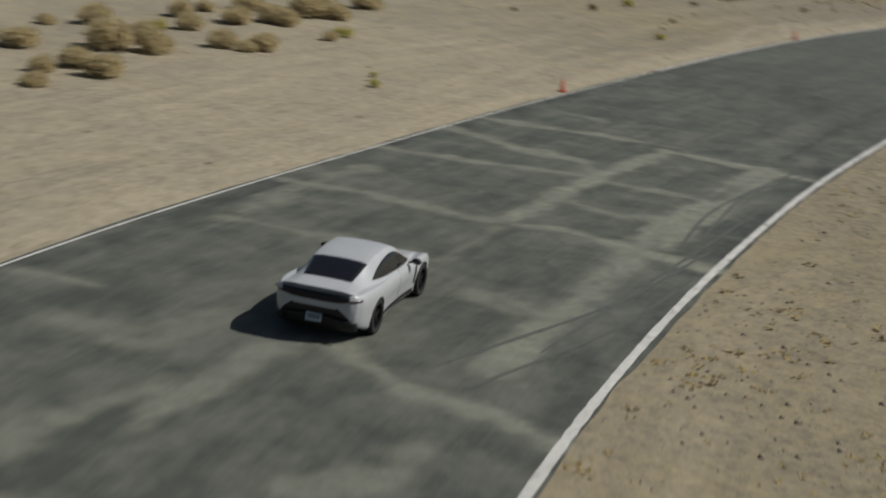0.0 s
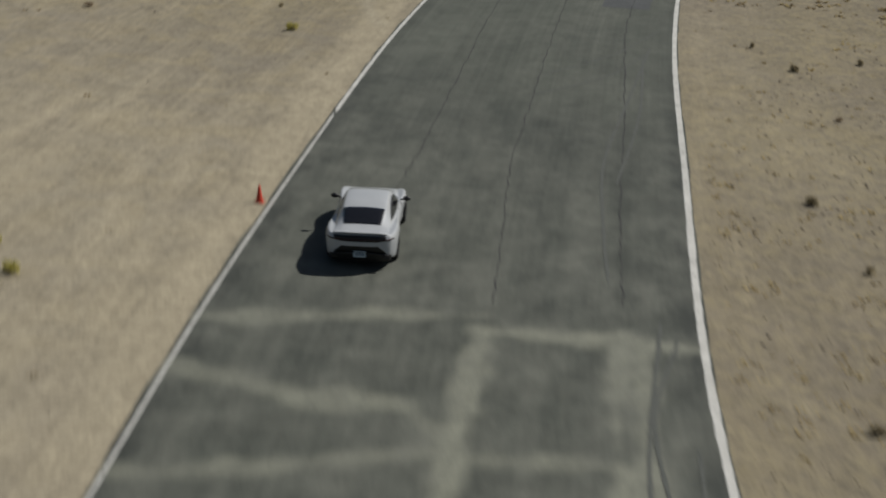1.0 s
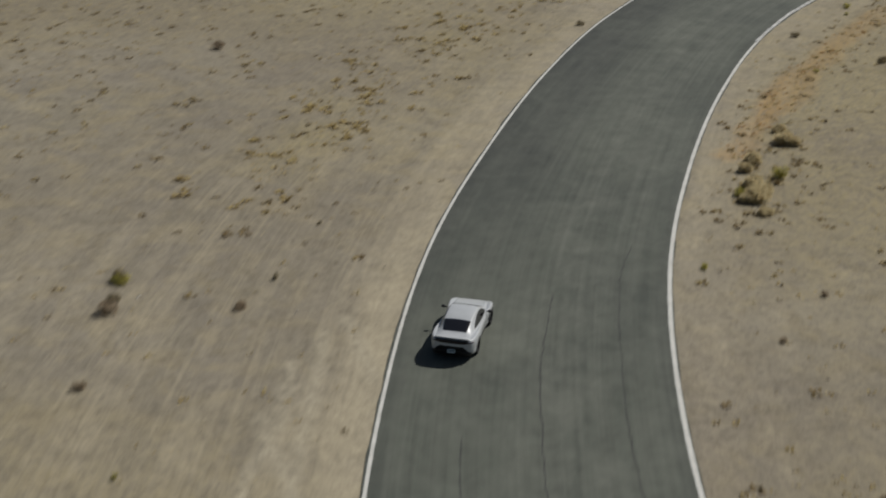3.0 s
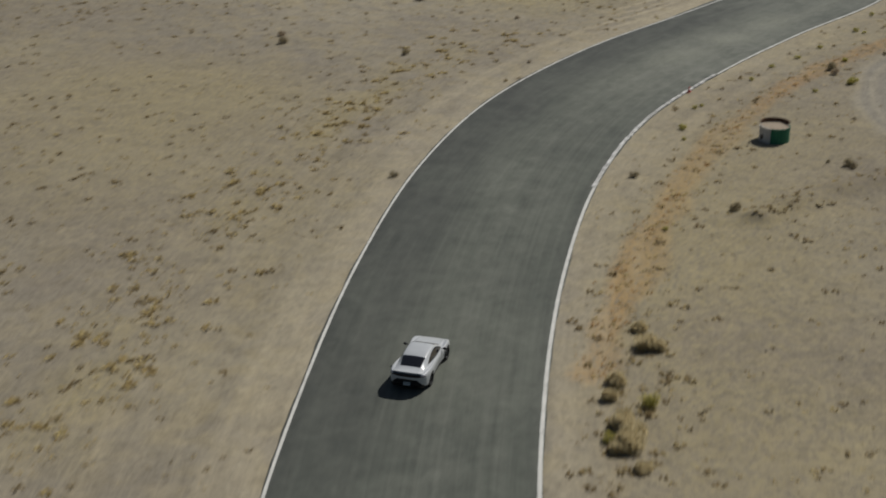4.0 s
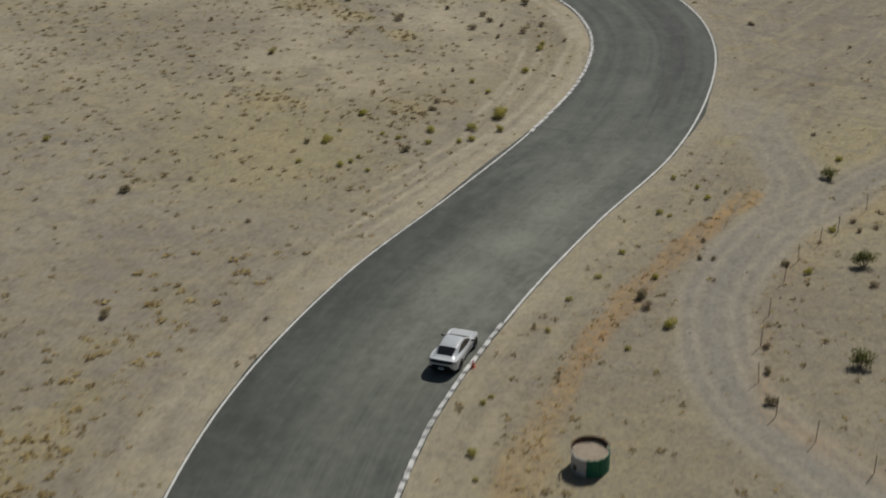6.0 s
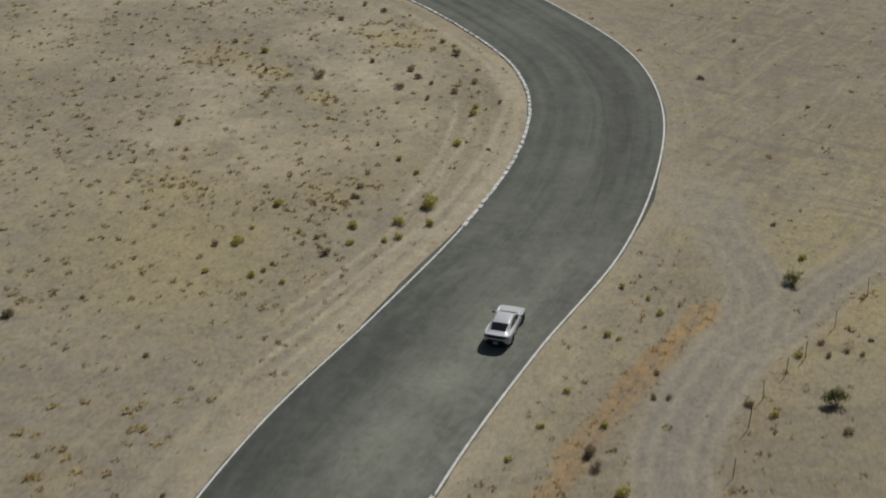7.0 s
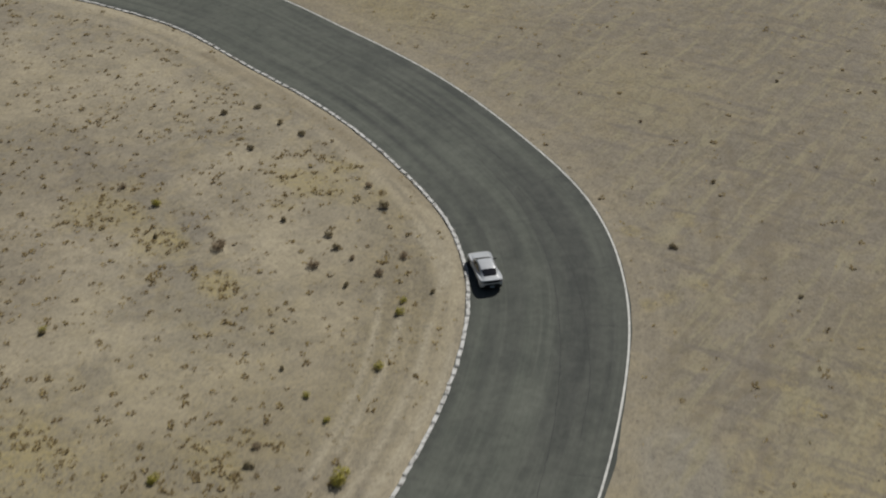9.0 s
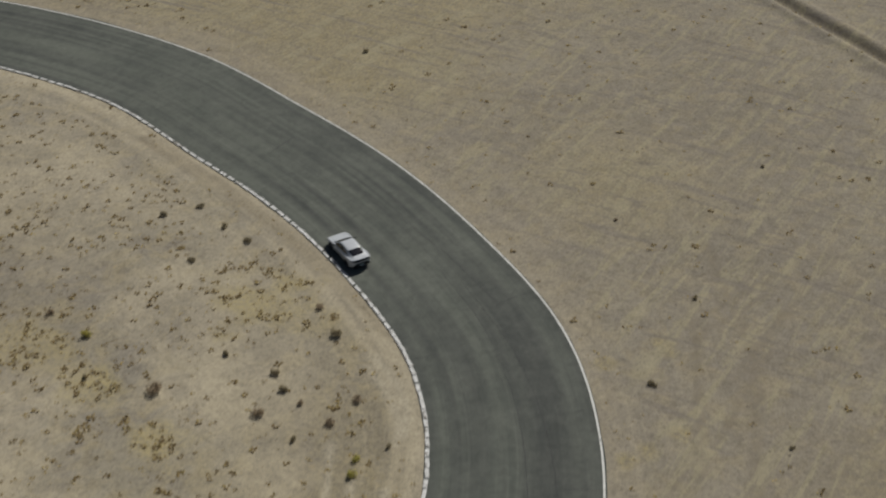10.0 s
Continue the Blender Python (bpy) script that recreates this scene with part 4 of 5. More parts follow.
def grow_all():
    bloom = [make_shrub("rabbitbrush", "round rabbitbrush in yellow bloom on dry sand", "shrub", YELLOW_LEAF, 100 + k, 620, 0.85, 7, 0.7) for k in range(3)]
    dark = [make_shrub("scrub_bush", "low dark olive scrub bush on dry sand", "shrub", OLIVE_LEAF, 110 + k, 620, 0.8, 8, 0.3) for k in range(3)]
    dead = [make_shrub("dead_bush", "low brown dead bush on dry sand", "shrub", BROWN_LEAF, 120 + k, 520, 0.75, 7, 0.4) for k in range(2)]
    sage = [make_shrub("sagebrush", "round pale tan sagebrush on desert sand", "shrub", SAGE_LEAF, 130 + k, 2900, 0.72, 22, 0.9, 0.75) for k in range(3)]
    green = [make_shrub("creosote_bush", "upright green creosote bush on dry sand", "shrub", GREEN_LEAF, 140 + k, 700, 1.3, 9, 1.4) for k in range(2)]
    plant(YELLOW_NORTH, bloom, "yellow shrubs inside the bend")
    plant(YELLOW_EAST, bloom, "yellow shrubs beside the gravel track")
    plant(YELLOW_SOUTH, bloom, "yellow shrubs along the straight")
    plant(DARK_NORTH, dark + dead, "dark shrubs inside the bend")
    plant(DARK_EAST, dark + dead, "dark shrubs beside the gravel track")
    plant(DARK_WEST, dark + dead, "dark shrubs on the open sand")
    plant(DARK_START, dark + dead, "dark shrubs along the straight")
    plant(SAGE_START, sage, "sagebrush near the start")
    plant(SAGE_FAR, sage, "sagebrush on the open sand")
    plant(CREOSOTE, green, "creosote bushes")
    # the patterns themselves are not part of the place
    for ob in bloom + dark + dead + sage + green:
        for o in (*ob.children_recursive, ob):
            bpy.data.objects.remove(o)


grow_all()


# ---------------------------------------------------------------- grass tufts and stones, too many to count
def scatter(count, seed, wanted, lo=(-78, -118), hi=(58, 208)):
    """Places over the plan, kept with the chance that wanted() gives, never on the asphalt."""
    g = np.random.default_rng(seed)
    xy = g.uniform(lo, hi, (count, 2))
    x, y = xy.T
    clear = far_from(x, y, centre[::6, :2]) - 6.6
    keep = (clear > 0.25) & (g.random(count) < wanted(x, y, clear))
    x, y, clear = x[keep], y[keep], clear[keep]
    return np.c_[x, y, height(x, y, clear)], g


def tufts(name, label, places, g, material, size, blades):
    n = len(places)
    s = size * (0.45 + 1.1 * g.random(n) ** 2) * np.where(places[:, 1] < -35, 0.5, 1.0)
    verts, faces = [], []
    for k in range(blades):
        a, lean = g.uniform(0, 6.283, n), g.uniform(0.35, 1.1, n)
        out = np.c_[np.cos(a), np.sin(a), np.zeros(n)]
        across = np.c_[-np.sin(a), np.cos(a), np.zeros(n)] * (0.27 * s)[:, None]
        root = places + out * (0.25 * s * g.random(n))[:, None] - [0, 0, 0.02]
        tip = root + out * (lean * s * 0.75)[:, None] + np.c_[np.zeros((n, 2)), s * g.uniform(0.08, 0.34, n)]
        quad = np.stack([root - across, root + across, tip + across * 0.5, tip - across * 0.5], 1)
        verts.append(quad.reshape(-1, 3))
    verts = np.vstack(verts)
    faces = np.arange(len(verts)).reshape(-1, 4)
    ob = mesh_part(name, from_arrays(name, verts, faces), material)
    return tagged(ob, label, "grass", kind="stuff")


def west_of(x, y):
    return x < np.interp(y, centre[:1200, 1], centre[:1200, 0])


def want_straw(x, y, clear):
    w = (0.04 + 0.5 * np.clip(value_noise(x, y, 14.0, 31) - 0.5, 0, 1)) * np.where(~west_of(x, y) & (y > 95), 0.4, 1.0)
    strip = np.exp(-(((clear - 9.5 - 3 * (value_noise(x, y, 11.0, 32) - 0.5)) / 3.0) ** 2)) * (y > -12) * (y < 62)
    w = w + 0.75 * strip * west_of(x, y) * (value_noise(x, y, 2.6, 33) > 0.42)
    w = w + 0.9 * np.exp(-((far_from(x, y, ORANGE_GRASS) / 1.3) ** 2)) + 0.35 * np.exp(-((far_from(x, y, FENCE_GRASS) / 1.6) ** 2))
    w = w + 0.25 * (~west_of(x, y)) * (y < -30)
    return w * np.where(far_from(x, y, GRAVEL_TRACK) < 2.6, 0.05, 1.0) * np.where(west_of(x, y) & (y < -52), 0.12, 1.0)


def want_brown(x, y, clear):
    patch, dots = np.clip(value_noise(x, y, 6.5, 34) - 0.32, 0, 1), np.clip(value_noise(x, y, 1.7, 35) - 0.35, 0, 1)
    w = 0.015 + (0.09 + 1.3 * patch * dots) * west_of(x, y) * (y > 80) * (clear > 3.5) * (x + 0.9 * y < 150)
    w = w + 0.5 * in_patches(x, y, OLIVE_PATCHES, 0.8) * (clear > 2.5)
    w = w + (0.03 + 0.42 * patch * dots) * (y > -20) * (y <= 80) * west_of(x, y) * (clear > 3) + (0.02 + 0.12 * dots) * (~west_of(x, y)) * (y < 90) * (y > -10)
    w = w + 0.8 * np.exp(-((far_from(x, y, BERM) / 1.2) ** 2)) * dots * 2 + 0.5 * np.exp(-(((x + 3.2) / 1.8) ** 2 + ((y - 1.0) / 9.0) ** 2))
    w = w + 0.10 * (~west_of(x, y)) * (y < -30)
    return w * np.where(far_from(x, y, GRAVEL_TRACK) < 2.6, 0.03, 1.0)


straw_at, straw_dice = scatter(170000, 61, want_straw)
tufts("dry_grass", "tufts of dry straw-coloured grass", straw_at, straw_dice, STRAW, 0.21, 7)
brown_at, brown_dice = scatter(170000, 62, want_brown)
tufts("low_scrub", "small brown and olive scrub tufts", brown_at, brown_dice, TUFT_LEAF, 0.30, 10)
bunch_at, bunch_dice = scatter(110000, 65, lambda x, y, clear: 0.85 * west_of(x, y) * np.clip((value_noise(x, y, 1.3, 33) - 0.42) * 4, 0, 1)
                               * np.exp(-(((clear - 9.5 - 3 * (value_noise(x, y, 11.0, 32) - 0.5)) / 3.0) ** 2)) * (y > -16) * (y < 70))
tufts("bunchgrass", "golden bunchgrass tufts in a strip beside the track", bunch_at, bunch_dice, STRAW, 0.40, 11)
orange_at, orange_dice = scatter(150000, 64, lambda x, y, clear: 0.9 * np.exp(-((far_from(x, y, ORANGE_GRASS) / 0.9) ** 2)) * (value_noise(x, y, 2.4, 38) > 0.3))
tufts("orange_grass", "strip of dry orange-brown grass", orange_at, orange_dice, ORANGE_STRAW, 0.22, 6)


def build_stones(name, label, count, seed, wanted, least, most, material, lo=(-78, -118), hi=(58, 208)):
    at, g = scatter(count, seed, wanted, lo, hi)
    n = len(at)
    corner = np.array([(1, 0, 0), (0, 1, 0), (-1, 0, 0), (0, -1, 0), (0, 0, 0.75), (0, 0, -0.5)], float)
    tri = np.array([(0, 1, 4), (1, 2, 4), (2, 3, 4), (3, 0, 4), (1, 0, 5), (2, 1, 5), (3, 2, 5), (0, 3, 5)])
    size = least + (most - least) * g.random(n) ** 3
    verts = at[:, None] + corner[None] * size[:, None, None] * g.uniform(0.6, 1.3, (n, 6, 3))
    faces = (tri[None] + 6 * np.arange(n)[:, None, None]).reshape(-1, 3)
    ob = mesh_part(name, from_arrays(name, verts.reshape(-1, 3), faces), material)
    return tagged(ob, label, "stones", kind="stuff")


build_stones("stones", "scattered small pale stones", 5200, 63, lambda x, y, clear: 0.12 + 0.6 * np.clip(value_noise(x, y, 6.0, 36) - 0.4, 0, 1), 0.035, 0.125,
             make_leaf("pale_stone", (0.24, 0.2, 0.16), (0.36, 0.31, 0.25), (0.62, 0.6, 0.56)))
build_stones("clods", "brown clods of dry earth beside the track", 15000, 66, lambda x, y, clear: (~west_of(x, y)) * (0.25 + 0.75 * (value_noise(x, y, 3.4, 39) > 0.5)), 0.025, 0.10,
             make_grainy("dry_earth_clod", (0.19, 0.155, 0.115), (0.36, 0.305, 0.225), 2.2, 0.95, local=False), (12, -116), (46, -24))
weeds_at, weeds_dice = scatter(42000, 67, lambda x, y, clear: 0.5 * (~west_of(x, y)) * np.clip((value_noise(x, y, 2.1, 40) - 0.4) * 3, 0, 1), (12, -116), (46, -24))
tufts("dry_weeds", "flattened dry straw weeds beside the track", weeds_at, weeds_dice, STRAW, 0.34, 6)


# ---------------------------------------------------------------- traffic cones
def make_cone(x, y, turn, tilt=0.0):
    cone = tagged(empty("traffic_cone", pose(x, y, -0.02, tilt, 0, turn)), "small faded orange-red traffic cone beside the track", "cone", "cones beside the track")
    bm = bmesh.new()
    box(bm, (0.30, 0.30, 0.03), Matrix.Translation((0, 0, 0.015)), 0.008)
    part("cone_base", bm, CONE_RED, cone)
    bm = bmesh.new()
    lathe(bm, [(0.115, 0.028), (0.10, 0.06), (0.035, 0.50), (0.02, 0.51)], 20)
    part("cone_body", bm, CONE_RED, cone, "", True)
    return cone


CONE_RED = make_grainy("faded_cone_red", (0.50, 0.045, 0.022), (0.62, 0.075, 0.035), 6.0, 0.6)
make_cone(4.6, -71.6, 20)
make_cone(-8.5, -42.0, 50)
make_cone(-4.8, 54.1, 10)


# ---------------------------------------------------------------- round marshal stand: green and white panels round a heap of sand
def make_stand(x, y):
    stand = tagged(empty("marshal_stand", pose(x, y, -0.08)), "round open-topped stand of green and white panels filled with sand", "barrier")
    green = make_grainy("green_painted_panel", (0.004, 0.11, 0.062), (0.008, 0.145, 0.085), 2.0, 0.55)
    white = make_grainy("dirty_white_panel", (0.40, 0.40, 0.39), (0.55, 0.55, 0.53), 2.0, 0.6)
    rust = make_grainy("rusty_brown_rim", (0.07, 0.04, 0.025), (0.16, 0.09, 0.055), 4.0, 0.85)
    radius, tall, low = 1.08, 1.42, 1.18
    # degrees round from +x where each panel begins and ends
    panels = [(-128, -104, white, "panel"), (-103, -62, green, "panel"), (-61, -18, green, "panel"), (-17, 26, green, "panel"), (27, 70, rust, "panel"),
              (71, 114, rust, "panel"), (115, 158, rust, "panel"), (159, 196, white, "panel"), (197, 231, white, "panel")]
    for a0, a1, material, name in panels:
        grid = [[((radius + (0.012 if j % 2 else 0)) * math.cos(a), (radius + (0.012 if j % 2 else 0)) * math.sin(a), z) for z in np.linspace(0.0, tall if material is rust else low + 0.05 * (j % 3 == 1), 4)]
                for j, a in enumerate(np.radians(np.linspace(a0, a1, 8)))]
        shell(name, grid, 0.05, material, stand, "", False)
    sign = [[((radius + 0.03) * math.cos(a), (radius + 0.03) * math.sin(a), z) for z in (0.28, 0.62)] for a in np.radians(np.linspace(-152, -136, 4))]
    shell("dark_sign", sign, 0.01, BLACK, stand, "plain dark sign", False)
    bm = bmesh.new()
    bow = [math.radians(a) for a in np.linspace(10, 200, 30)]
    for a, b in zip(bow, bow[1:]):
        tube(bm, (radius * math.cos(a), radius * math.sin(a), tall), (radius * math.cos(b), radius * math.sin(b), tall), 0.045, 0.045, 6)
    part("rim", bm, rust, stand, "rusty brown rim")
    heap = [[(r * math.cos(a), r * math.sin(a), 1.18 - 0.05 * r + 0.06 * float(value_noise(r * math.cos(a) + 9, r * math.sin(a) + 9, 0.35, 37))) for a in np.linspace(0, 2 * math.pi, 33)] for r in np.linspace(0.02, radius - 0.045, 9)]
    me = from_arrays("sand_fill", *loft(heap))
    mesh_part("sand_fill", me, make_grainy("sand_heap", (0.26, 0.21, 0.155), (0.38, 0.315, 0.235), 3.0, 0.95, None, 0.8), stand, "pale sand heap", True)
    return stand


# ---------------------------------------------------------------- fence posts along the gravel track
def make_post(x, y, seed):
    g = random.Random(seed)
    post = tagged(empty("fence_post", pose(x, y, -0.06, g.uniform(-4, 4), g.uniform(-4, 4), g.uniform(0, 360))), "thin rusty steel fence post leaning over dry grass", "post", "fence posts beside the gravel track")
    bm = bmesh.new()
    tall = g.uniform(1.45, 1.65)
    box(bm, (0.045, 0.012, tall), Matrix.Translation((0, 0, tall / 2 - 0.1)), 0.003)
    box(bm, (0.012, 0.04, tall), Matrix.Translation((0, 0.022, tall / 2 - 0.1)), 0.003)
    part("shaft", bm, RUSTY, post)
    bm = bmesh.new()
    for k in range(8):
        box(bm, (0.02, 0.012, 0.018), Matrix.Translation((0, 0.046, 0.25 + 0.16 * k)))
    part("stud_strip", bm, RUSTY, post)
    return post


FENCE = [(31.4, 88.2), (27.8, 83.6), (24.5, 79.2), (21.6, 75.1), (19.9, 73.0), (17.9, 70.1), (16.4, 66.8), (14.7, 61.8), (13.6, 57.6), (12.9, 53.2), (13.4, 49.3), (15.3, 46.6), (18.0, 43.6)]
for k, (fx, fy) in enumerate(FENCE):
    make_post(fx, fy, 200 + k)


# ---------------------------------------------------------------- the car: local y ahead, x to its right, z up, on its wheels
def table(rows):
    """A smooth function through (position, value) rows."""
    t, v = np.array(rows, float).T
    m = np.gradient(v, t)

    def value(y):
        k = int(np.clip(np.searchsorted(t, y) - 1, 0, len(t) - 2))
        h = t[k + 1] - t[k]
        u = min(max((y - t[k]) / h, 0), 1)
        return float((2 * u**3 - 3 * u**2 + 1) * v[k] + (u**3 - 2 * u**2 + u) * h * m[k] + (3 * u**2 - 2 * u**3) * v[k + 1] + (u**3 - u**2) * h * m[k + 1])

    return value


ROOF = table([(-2.48, 0.86), (-2.45, 0.97), (-2.38, 1.04), (-2.25, 1.05), (-2.0, 1.075), (-1.84, 1.12), (-1.5, 1.25), (-1.23, 1.345), (-0.9, 1.405), (-0.5, 1.435),
              (-0.1, 1.435), (0.2, 1.40), (0.38, 1.335), (0.6, 1.235), (0.9, 1.085), (1.08, 0.99), (1.2, 0.955), (1.5, 0.90), (1.9, 0.82), (2.2, 0.73), (2.38, 0.64), (2.48, 0.52)])
BELT = table([(-2.48, 0.85), (-2.42, 0.95), (-2.2, 0.985), (-1.8, 0.995), (-1.4, 0.975), (-0.8, 0.925), (0, 0.895), (0.7, 0.885), (1.1, 0.895), (1.5, 0.905), (1.9, 0.84), (2.2, 0.73), (2.4, 0.61), (2.48, 0.51)])
WIDE = table([(-2.48, 0.50), (-2.46, 0.64), (-2.40, 0.77), (-2.27, 0.875), (-2.0, 0.955), (-1.6, 0.983), (-1.3, 0.98), (-0.8, 0.94), (0, 0.915), (0.8, 0.925), (1.2, 0.955), (1.5, 0.965), (1.9, 0.93), (2.2, 0.85), (2.38, 0.74), (2.48, 0.58)])
FLOOR = table([(-2.48, 0.70), (-2.465, 0.62), (-2.43, 0.52), (-2.37, 0.42), (-2.26, 0.33), (-2.1, 0.26), (-1.9, 0.2), (0, 0.16), (1.9, 0.18), (2.3, 0.22), (2.48, 0.30)])
CABIN = table([(-2.48, 0.56), (-2.2, 0.72), (-1.84, 0.73), (-1.3, 0.765), (-0.5, 0.79), (0.3, 0.795), (0.8, 0.775), (1.1, 0.73), (1.5, 0.70), (2.0, 0.62), (2.3, 0.52), (2.48, 0.38)])
CROWN = table([(-2.48, 0.42), (-2.2, 0.56), (-1.84, 0.575), (-1.23, 0.60), (-0.5, 0.605), (0, 0.605), (0.3, 0.62), (0.7, 0.66), (1.0, 0.67), (1.2, 0.60), (1.6, 0.52), (2.2, 0.42), (2.48, 0.3)])
HOLLOW = table([(-2.48, 0.0), (-1.4, 0.012), (0.8, 0.0), (1.2, 0.035), (1.7, 0.04), (2.1, 0.02), (2.48, 0.0)])


def half_section(y):
    """The car's outline across, from the middle of its floor to the middle of its roof."""
    top, belt, w, low, base, crown, dip = ROOF(y), BELT(y), WIDE(y), FLOOR(y), CABIN(y), CROWN(y), HOLLOW(y)
    waist = math.exp(-((y / 0.95) ** 4))
    h, k = belt - low, min(0.075, max(top - belt, 0.01) * 0.3)
    rows = [(0, low), (w * 0.80, low), (w * 0.92, low + 0.03), (w * (0.965 - 0.035 * waist), low + 0.14), (w * (0.985 - 0.022 * waist), low + 0.42 * h), (w, low + 0.68 * h),
            (w - 0.014, low + 0.88 * h), (w - 0.07, belt), (base + 0.025, belt + 0.006 - dip), (0.5 * (base + crown) + 0.022, belt + 0.5 * (top - k - belt)),
            (crown, top - k), (crown * 0.86, top - k * 0.42), (crown * 0.5, top - k * 0.12), (0, top)]
    return catmull(rows, 4)


def skin_z(x, y):
    """The height of the car's upper skin."""
    c = half_section(y)[28:][::-1]
    return float(np.interp(abs(x), c[:, 0], c[:, 1]))


def skin_x(z, y):
    """How far out the car's flank is."""
    c = half_section(y)[10:46]
    k = np.argsort(c[:, 1])
    return float(np.interp(z, c[k, 1], c[k, 0]))


def tail_y(x):
    """How far back the car's tail reaches."""
    ys = np.linspace(-2.48, -1.9, 40)
    ws = np.array([WIDE(v) for v in ys])
    return float(np.interp(abs(x), ws, ys)) if abs(x) > ws[0] else -2.48


def loft(grid):
    """Verts and faces of a grid of points."""
    n, m = len(grid), len(grid[0])
    verts = [tuple(p) for row in grid for p in row]
    faces = [(i * m + j, i * m + j + 1, (i + 1) * m + j + 1, (i + 1) * m + j) for i in range(n - 1) for j in range(m - 1)]
    return verts, faces


def shell(name, grid, thickness, material, parent, label="", smooth=True):
    """A sheet with a real thickness from a grid of points."""
    verts, faces = loft(grid)
    bm = bmesh.new()
    made = [bm.verts.new(v) for v in verts]
    for f in faces:
        bm.faces.new([made[i] for i in f])
    bmesh.ops.recalc_face_normals(bm, faces=bm.faces)
    bmesh.ops.solidify(bm, geom=bm.faces[:], thickness=thickness)
    return part(name, bm, material, parent, label, smooth)


def make_paint():
    n = Nodes("white_car_paint")
    p = n.local()
    base = n.mix(n.ramp(n.noise(p, 1.6, 4), [(0.35, 0.0), (0.7, 1.0)]), (0.45, 0.465, 0.475), (0.50, 0.515, 0.525))
    return n.done(base, n.ramp(n.noise(p, 5, 4), [(0.3, 0.3), (0.7, 0.4)]), coat=0.45)


def plain(name, color, rough, metal=0.0, coat=0.0):
    n = Nodes(name)
    p = n.local()
    base = n.mix(n.ramp(n.noise(p, 7, 4), [(0.3, 0.0), (0.7, 1.0)]), tuple(c * 0.82 for c in color), color)
    return n.done(base, rough, metal, coat)


PAINT = make_paint()
TINTED = plain("black_tinted_glass", (0.012, 0.012, 0.014), 0.06, coat=0.5)
BLACK = plain("black_plastic_trim", (0.009, 0.009, 0.010), 0.5)
RUBBER = plain("tyre_rubber", (0.02, 0.02, 0.02), 0.85)
DARK_METAL = plain("dark_alloy", (0.055, 0.055, 0.058), 0.38, 0.8)
STEEL = plain("brake_steel", (0.3, 0.3, 0.3), 0.4, 0.9)
LAMP_RED = plain("dark_red_lamp_glass", (0.05, 0.007, 0.008), 0.15, coat=0.6)
PLATE = plain("pale_blue_plate", (0.50, 0.60, 0.64), 0.5)
PLATE_INK = plain("dark_plate_ink", (0.06, 0.09, 0.14), 0.5)
AXLES, TRACK, WHEEL = (1.46, -1.44), 0.835, 0.362


def car_body(car):
    ys = np.r_[np.linspace(-2.48, -2.2, 14), np.linspace(-2.16, 2.1, 86), np.linspace(2.14, 2.48, 14)]
    rings = []
    for y in ys:
        c = half_section(float(y))
        right = [(a, float(y), b) for a, b in c]
        rings.append(right + [(-a, v, b) for a, v, b in right[-2:0:-1]])
    m = len(rings[0])
    verts = [p for r in rings for p in r]
    faces = [(i * m + j, i * m + (j + 1) % m, (i + 1) * m + (j + 1) % m, (i + 1) * m + j) for i in range(len(rings) - 1) for j in range(m)]
    faces += [tuple(range(m))[::-1], tuple(range((len(rings) - 1) * m, len(rings) * m))]
    bm = bmesh.new()
    vs = [bm.verts.new(v) for v in verts]
    for f in faces:
        bm.faces.new([vs[i] for i in f])
    bmesh.ops.recalc_face_normals(bm, faces=bm.faces)
    body = part("body", bm, [PAINT, BLACK], None)
    cutters = []
    for y in AXLES:
        for sx in (-1, 1):
            cut = bmesh.new()
            lathe(cut, [(0.405, 0), (0.405, 0.6)], 48, pose(sx * 0.62, y, WHEEL, 0, 90 * sx, 0))
            bmesh.ops.recalc_face_normals(cut, faces=cut.faces)
            ob = part("cutter", cut, BLACK)
            mod = body.modifiers.new("arch", "BOOLEAN")
            mod.object, mod.operation, mod.solver = ob, "DIFFERENCE", "EXACT"
            cutters.append(ob)
    scene.view_layers[0].update()
    cut_mesh = bpy.data.meshes.new_from_object(body.evaluated_get(bpy.context.evaluated_depsgraph_get()))
    body.modifiers.clear()
    body.data = cut_mesh
    for ob in cutters:
        bpy.data.objects.remove(ob)
    for f in cut_mesh.polygons:
        x, y, z = f.center
        in_arch = any(math.hypot(y - a, z - WHEEL) < 0.412 and abs(x) < WIDE(y) - 0.004 for a in AXLES) and abs(x) > 0.5 and z < 0.8
        f.material_index = 1 if in_arch or z < FLOOR(y) + 0.035 else 0
        f.use_smooth = True
    cut_mesh.set_sharp_from_angle(angle=radians(34))
    body.parent = car
    body["label"] = "glossy white painted car body"
    return body


